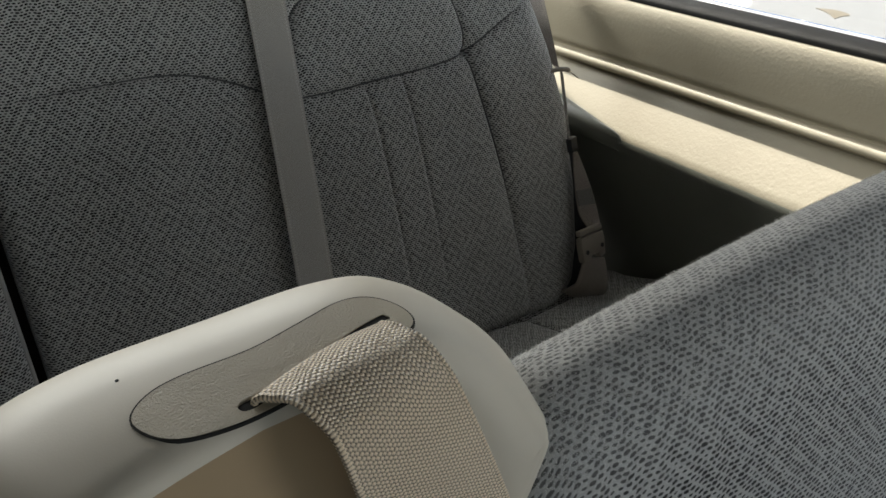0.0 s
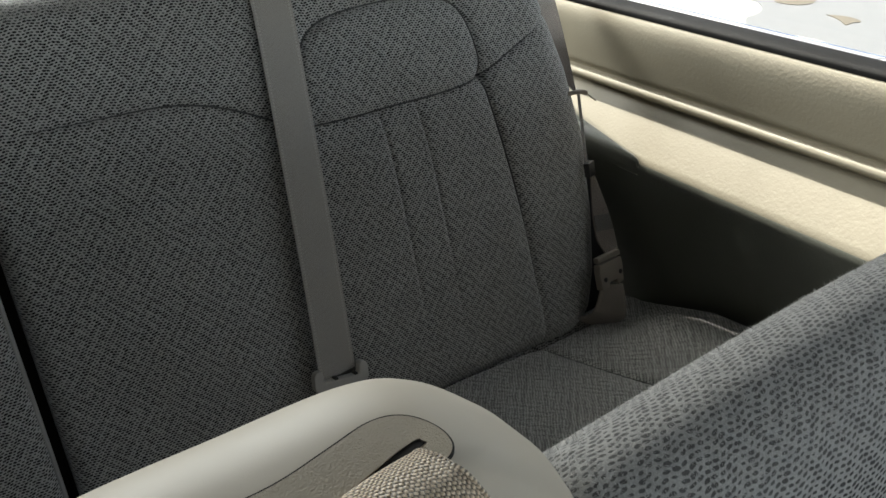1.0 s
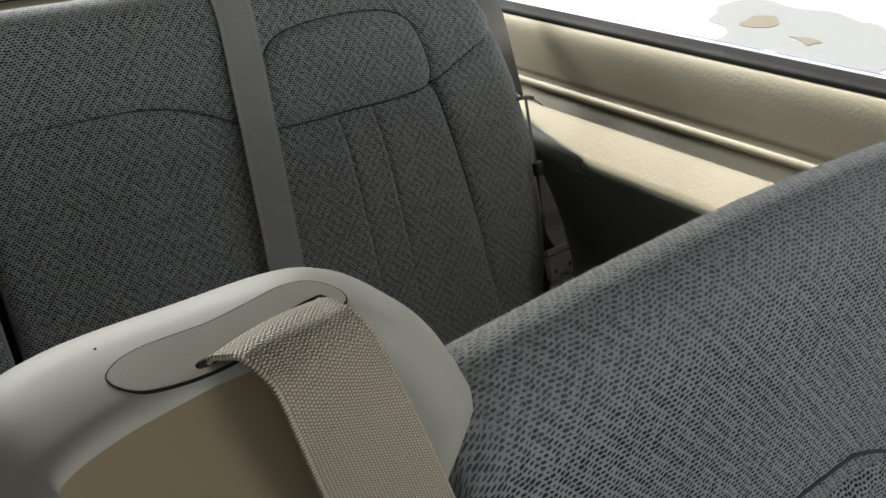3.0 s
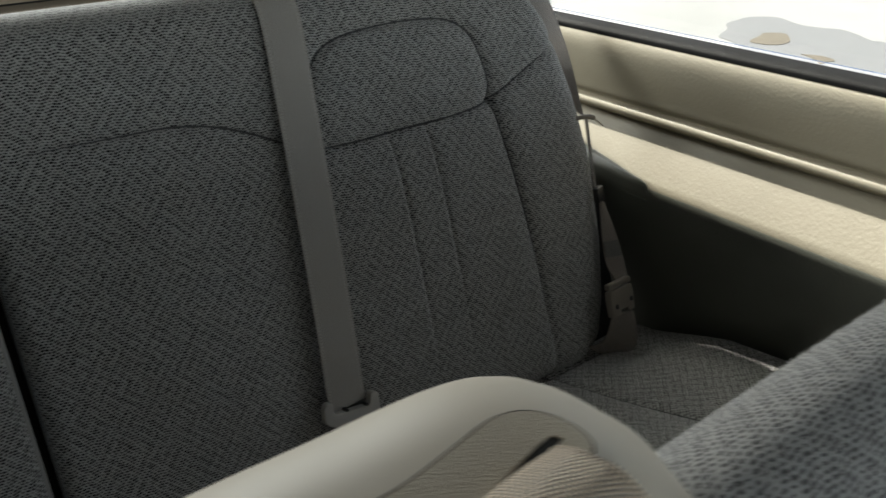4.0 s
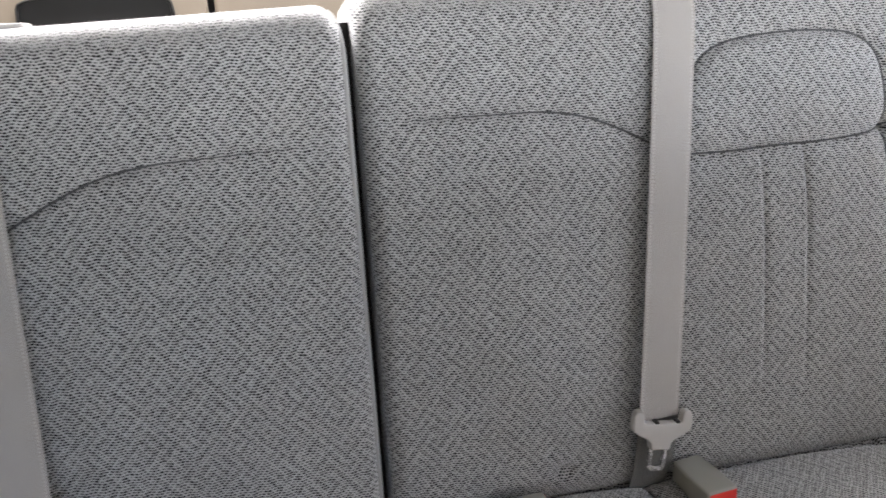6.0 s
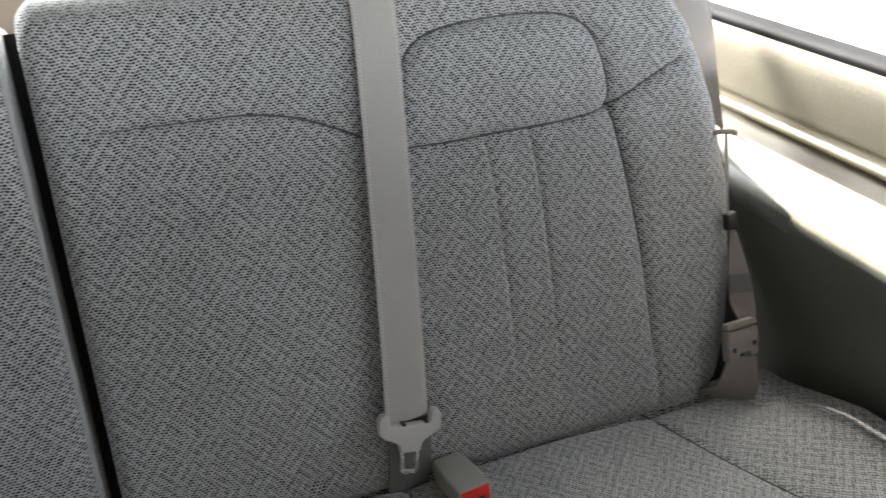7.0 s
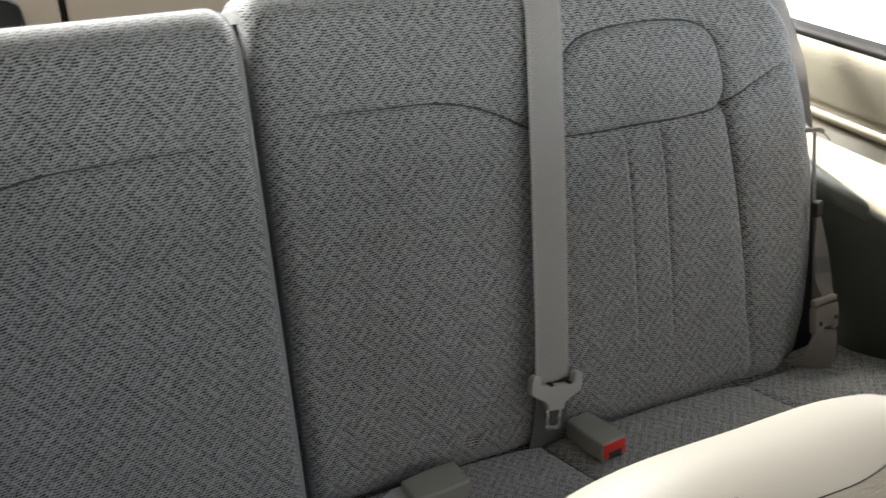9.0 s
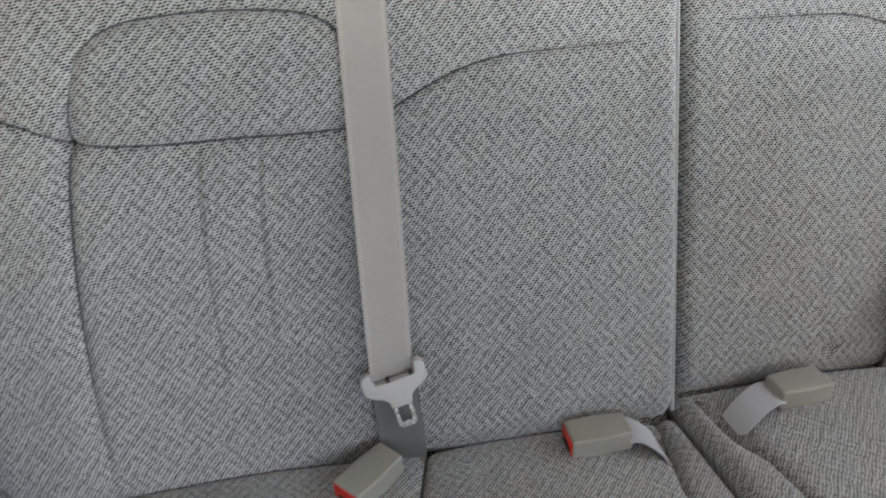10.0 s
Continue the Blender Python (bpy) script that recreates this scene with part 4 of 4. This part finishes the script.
# ---- second-row seat in front of the bench ----
def second_row_seat():
    """The cloth back of the seat in front, seen over its top, with a belt tower on its inboard shoulder."""
    seat = thing("front_seat", "grey knitted-cloth seat back with a beige belt tower on its shoulder", "van seat", (0.3, 0.33, 0.02))
    # back: rings around the outline of the section, drawn along x
    section = smooth_path([(0.300, 0.60), (0.316, 0.68), (0.328, 0.755), (0.335, 0.790), (0.344, 0.811), (0.357, 0.825), (0.372, 0.829), (0.392, 0.819), (0.410, 0.79), (0.43, 0.70), (0.42, 0.55), (0.40, 0.40), (0.27, 0.40), (0.285, 0.52)], 9, True)
    xs = np.r_[np.linspace(0.100, 0.128, 10), np.linspace(0.132, 0.64, 92), np.linspace(0.645, 0.69, 14)]
    n, verts, uv = len(section), [], []
    run = np.r_[0, np.cumsum(np.linalg.norm(np.diff(section, axis=0), axis=1))]
    c = np.array([0.36, 0.62])
    for x in xs:
        e = min(x - 0.100, 0.69 - x)
        shrink = 0.0 if e > 0.03 else 0.03 * (1 - math.sqrt(max(0.0, 1 - (1 - e / 0.03) ** 2)))
        rise = 0.019 * math.sin(math.pi * min(1.0, max(0.0, (x - 0.06) / 0.62))) - 0.006
        for k, (y, z) in enumerate(section):
            d = np.array([y, z]) - c
            d = d / np.linalg.norm(d)
            groove = 0.007 * math.exp(-(((z - 0.655 + 0.10 * (x - 0.35)) / 0.005) ** 2)) if y < 0.36 else 0.0
            verts.append((x, y - d[0] * shrink + groove, z - d[1] * shrink + (rise if z > 0.7 else rise * max(0.0, (z - 0.5) / 0.2))))
            uv.append((x, -run[k]))
    f = [(i * n + j, i * n + (j + 1) % n, (i + 1) * n + (j + 1) % n, (i + 1) * n + j) for i in range(len(xs) - 1) for j in range(n - 1)]
    f += [(i * n + n - 1, i * n, (i + 1) * n, (i + 1) * n + n - 1) for i in range(len(xs) - 1)]
    f += [tuple(range(n))[::-1], tuple((len(xs) - 1) * n + j for j in range(n))]
    cover = child(mesh_object("backrest", verts, [q[::-1] for q in f], cloth, uv), seat)
    fuzz(cover, cover, 30000, 0.0030, 9, lambda p, n: (n[:, 2] > 0.45) & (p[:, 2] > 0.78))
    seam = [(0.290, 0.3152, 0.6842), (0.313, 0.3151, 0.6868), (0.3329, 0.3151, 0.6872), (0.3589, 0.3150, 0.687), (0.3824, 0.3136, 0.6791), (0.4212, 0.3128, 0.6595), (0.47, 0.3100, 0.636)]
    v, f = tube(smooth_path(seam, 8), 0.0014, 6)
    child(mesh_object("seam", v, f, seam_shade), cover, "stitched seam with its crease shade drawn dark")
    o = part("cushion", block(-0.05, 0.62, -0.16, 0.30, 0.30, 0.42, 0.04, 4), cloth, seat)

    o = part("base", block(0.0, 0.56, -0.08, 0.36, 0.02, 0.302, 0.01), black_plastic, seat)


    # tower: its outline from the front, pulled in towards the front rim
    outline = smooth_path([(-0.058, 0.44), (-0.058, 0.60), (-0.0575, 0.75), (-0.0565, 0.842), (-0.0535, 0.864), (-0.0445, 0.8785), (-0.02, 0.8855), (0.02, 0.8865), (0.055, 0.8865), (0.075, 0.881), (0.094, 0.866), (0.107, 0.850), (0.1155, 0.834), (0.1185, 0.8265), (0.1165, 0.818), (0.101, 0.792), (0.085, 0.765), (0.085, 0.60), (0.085, 0.44)], 7, True)
    tang = np.roll(outline, -1, 0) - np.roll(outline, 1, 0)
    nrm = np.stack([tang[:, 1], -tang[:, 0]], -1)
    nrm /= np.linalg.norm(nrm, axis=1)[:, None]
    if nrm[7][0] < 0:
        nrm = -nrm
    on_top = np.clip((outline[:, 1] - 0.80) / 0.06, 0, 1)
    verts, faces, n = [], [], len(outline)
    rings = [(0.030, 0.4135, 0.040), (0.016, 0.4125, 0.024), (0.007, 0.4095, 0.0145), (0.0025, 0.404, 0.0100), (0.0012, 0.396, 0.0055), (0.0006, 0.386, 0.0018), (0.0004, 0.373, 0.0001), (0.0055, 0.358, 0.0012), (0.010, 0.348, 0.0022), (0.0130, 0.343, 0.0030), (0.0158, 0.3393, 0.0043), (0.0172, 0.3376, 0.0062), (0.0182, 0.3370, 0.0088), (0.0190, 0.3373, 0.012), (0.0205, 0.3376, 0.018), (0.0225, 0.3380, 0.024)]
    for inset, y, drop in rings:
        p = outline + np.stack([nrm[:, 0] * inset, nrm[:, 1] * (on_top * drop + (1 - on_top) * 0.8 * inset)], -1)
        p[:, 0] -= np.clip((outline[:, 0] - 0.06) / 0.04, 0, 1) * 4.0 * max(0.0, inset - 0.0165)
        slope = (0.886 - p[:, 1]) * 0.10 - 0.19 * np.clip((p[:, 0] + 0.035) / 0.05, 0, 1) * 0.05 * np.clip((0.352 - y) / 0.012, 0, 1)
        verts += [(a, y - s, b) for (a, b), s in zip(p, slope)]
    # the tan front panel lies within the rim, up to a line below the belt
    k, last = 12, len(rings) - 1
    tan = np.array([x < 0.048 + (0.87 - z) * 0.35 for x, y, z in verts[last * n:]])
    pf = []
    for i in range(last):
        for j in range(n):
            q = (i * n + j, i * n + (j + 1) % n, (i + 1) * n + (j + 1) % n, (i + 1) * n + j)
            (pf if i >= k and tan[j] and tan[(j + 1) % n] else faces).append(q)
    first = next(j for j in range(n) if tan[j] and not tan[j - 1])
    inside = [(first + j) % n for j in range(int(tan.sum()))]
    outside = [(inside[-1] + j) % n for j in range(n - len(inside) + 2)]
    pf.append(tuple(last * n + j for j in inside))
    faces += [tuple(last * n + j for j in outside), tuple(range(n))]
    tower = mesh_object("belt_tower", verts, faces, tower_plastic)
    child(tower, seat, "beige moulded plastic belt tower")
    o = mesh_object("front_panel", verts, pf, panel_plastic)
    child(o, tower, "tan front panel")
    p = smooth_path([(0.020, 0.3340, 0.8165), (0.031, 0.3350, 0.8185), (0.043, 0.3358, 0.8205)], 5)
    v, f = tube(p, 0.0006, 5)
    child(mesh_object("panel_seam", v, f, dark_void), tower)
    # insert on top, with the slot for the belt
    bean = smooth_path([(-0.0125, 0.3575), (-0.008, 0.3640), (0.002, 0.3670), (0.022, 0.3672), (0.038, 0.3700), (0.052, 0.3728), (0.061, 0.3705), (0.0662, 0.3635), (0.0655, 0.356), (0.058, 0.3515), (0.040, 0.3485), (0.020, 0.3448), (0.005, 0.3445), (-0.007, 0.348)], 5, True)
    mid = bean.mean(0)
    slot = smooth_path([(0.0105, 0.3475), (0.0115, 0.3502), (0.020, 0.3515), (0.040, 0.3566), (0.057, 0.3616), (0.0595, 0.3608), (0.0585, 0.3585), (0.040, 0.3535), (0.022, 0.3485), (0.0135, 0.3465)], 4, True)
    slot = np.array(slot)
    mid_slot = slot.mean(0)

    ridge = outline[(outline[:, 1] > 0.82)]
    ridge = ridge[np.argsort(ridge[:, 0])]

    def top_at(x, y):
        drop = np.interp(y, [0.3376, 0.3393, 0.343, 0.348, 0.358, 0.373, 0.386, 0.396], [0.0062, 0.0043, 0.0030, 0.0022, 0.0012, 0.0001, 0.0018, 0.0055])
        return float(np.interp(x, ridge[:, 0], ridge[:, 1]) - drop)

    def sheet(loops, lift, thick, mat, name, label=""):
        bm = bmesh.new()
        edges = []
        for loop in loops:
            vs = [bm.verts.new((x, y, 0)) for x, y in loop]
            edges += [bm.edges.new((vs[i], vs[(i + 1) % len(vs)])) for i in range(len(vs))]
        bmesh.ops.triangle_fill(bm, edges=edges, use_beauty=True)
        bmesh.ops.subdivide_edges(bm, edges=[e for e in bm.edges if len(e.link_faces) == 2 and e.calc_length() > 0.003], cuts=3, use_grid_fill=True)
        bmesh.ops.triangulate(bm, faces=bm.faces)
        for q in bm.verts:
            q.co.z = top_at(q.co.x, q.co.y) + lift
        got = bmesh.ops.extrude_face_region(bm, geom=list(bm.faces))
        bmesh.ops.translate(bm, vec=(0, 0, -thick), verts=[g for g in got["geom"] if isinstance(g, bmesh.types.BMVert)])
        ob = part(name, bm, mat, tower, label, False)

    turn = np.roll(bean, -1, 0) - np.roll(bean, 1, 0)
    out = np.stack([turn[:, 1], -turn[:, 0]], -1) / np.linalg.norm(turn, axis=1)[:, None]
    out *= np.sign(((bean - mid) * out).sum())
    sheet([bean + out * 0.0005, bean], 0.0003, 0.001, dark_void, "insert_gap", "dark line round the insert")
    # Black sheet under the slot stands for the shade inside it.
    sheet([mid_slot + (slot - mid_slot) * np.array([1.06, 1.3])], 0.0001, 0.001, dark_void, "slot_shadow", "black sheet for the shade inside the belt slot")
    sheet([bean, slot], 0.0004, 0.0003, insert_plastic, "slot_insert", "textured grey-beige slot insert")
    part("pin_mark", slab([(-0.0109 + 0.0005 * math.cos(a), 0.3756 + 0.0005 * math.sin(a)) for a in (q * math.pi / 4 for q in range(8))], 0.884, top_at(-0.0109, 0.3756) + 0.0002), dark_void, tower, "tiny dark mark")

    # the belt out of the slot
    left = [(0.0140, 0.3495, 0.878), (0.0146, 0.3478, 0.8855), (0.0172, 0.3438, 0.8876), (0.0206, 0.3385, 0.8886), (0.0240, 0.3318, 0.8850), (0.0264, 0.3276, 0.8790), (0.0300, 0.3252, 0.8610), (0.0345, 0.3245, 0.8400), (0.044, 0.3255, 0.80), (0.066, 0.321, 0.70), (0.085, 0.30, 0.58), (0.095, 0.26, 0.44)]
    right = [(0.0560, 0.3592, 0.878), (0.0556, 0.3576, 0.8850), (0.0566, 0.3550, 0.8868), (0.0582, 0.3500, 0.8876), (0.0608, 0.3430, 0.8862), (0.0636, 0.3352, 0.8790), (0.0672, 0.3300, 0.8650), (0.0760, 0.3282, 0.8370), (0.090, 0.3275, 0.789), (0.112, 0.321, 0.69), (0.128, 0.30, 0.57), (0.138, 0.26, 0.44)]
    belt = thing("seat_belt", "beige woven shoulder belt drawn out of the belt tower slot", "seat belt", (0.05, 0.33, 0.88))
    strap = child(ribbon("webbing", left, right, webbing_front, 8, 12, 0.0016, -0.0016), belt)
    for side_line in (left, right):
        p = smooth_path(side_line, 8)
        v, f = tube(p, 0.0011, 6)
        run = np.r_[0, np.cumsum(np.linalg.norm(np.diff(p, axis=0), axis=1))]
        child(mesh_object("selvedge", v, f, webbing_front, np.stack([np.tile(np.arange(6) * 0.0005, len(p)), np.repeat(run, 6)], -1)), strap, "rounded woven belt edge")


second_row_seat()


# ---- outside ----
ground = part("ground", block(-300, 300, -300, 300, -0.45, -0.35), concrete, None, "", False)
tagged(ground, "sunlit pale concrete ground outside the van", "ground", kind="structure")


def stain(name, points, z, mat, label):
    ring = smooth_path(points, 12, True)
    ring = ring + np.array([(noise.noise(Vector((x * 3, y * 3, 1.0))) * 0.16, noise.noise(Vector((x * 3, y * 3, 8.0))) * 0.16) for x, y in ring])
    o = part(name, slab([tuple(p) for p in ring], -0.352, z), mat, None, "", False)
    return tagged(o, label, "stain", kind="structure")


# A grey patch with two small brown spots in it.
stain("ground_patch", [(4.3, 2.7), (4.9, 2.55), (5.5, 2.9), (5.9, 3.6), (5.8, 4.3), (5.2, 4.2), (4.9, 3.8), (4.4, 3.5), (4.1, 3.1)], -0.346, patch_grey, "grey patch on the sunlit concrete")
stain("ground_spot", [(5.1, 3.75), (5.25, 3.65), (5.42, 3.75), (5.38, 3.9), (5.2, 3.88)], -0.342, spot_brown, "small brown spot in the grey patch")
stain("ground_spot", [(4.85, 3.2), (5.0, 3.12), (5.15, 3.24), (5.1, 3.34), (4.95, 3.32)], -0.342, spot_brown, "small brown spot in the grey patch")
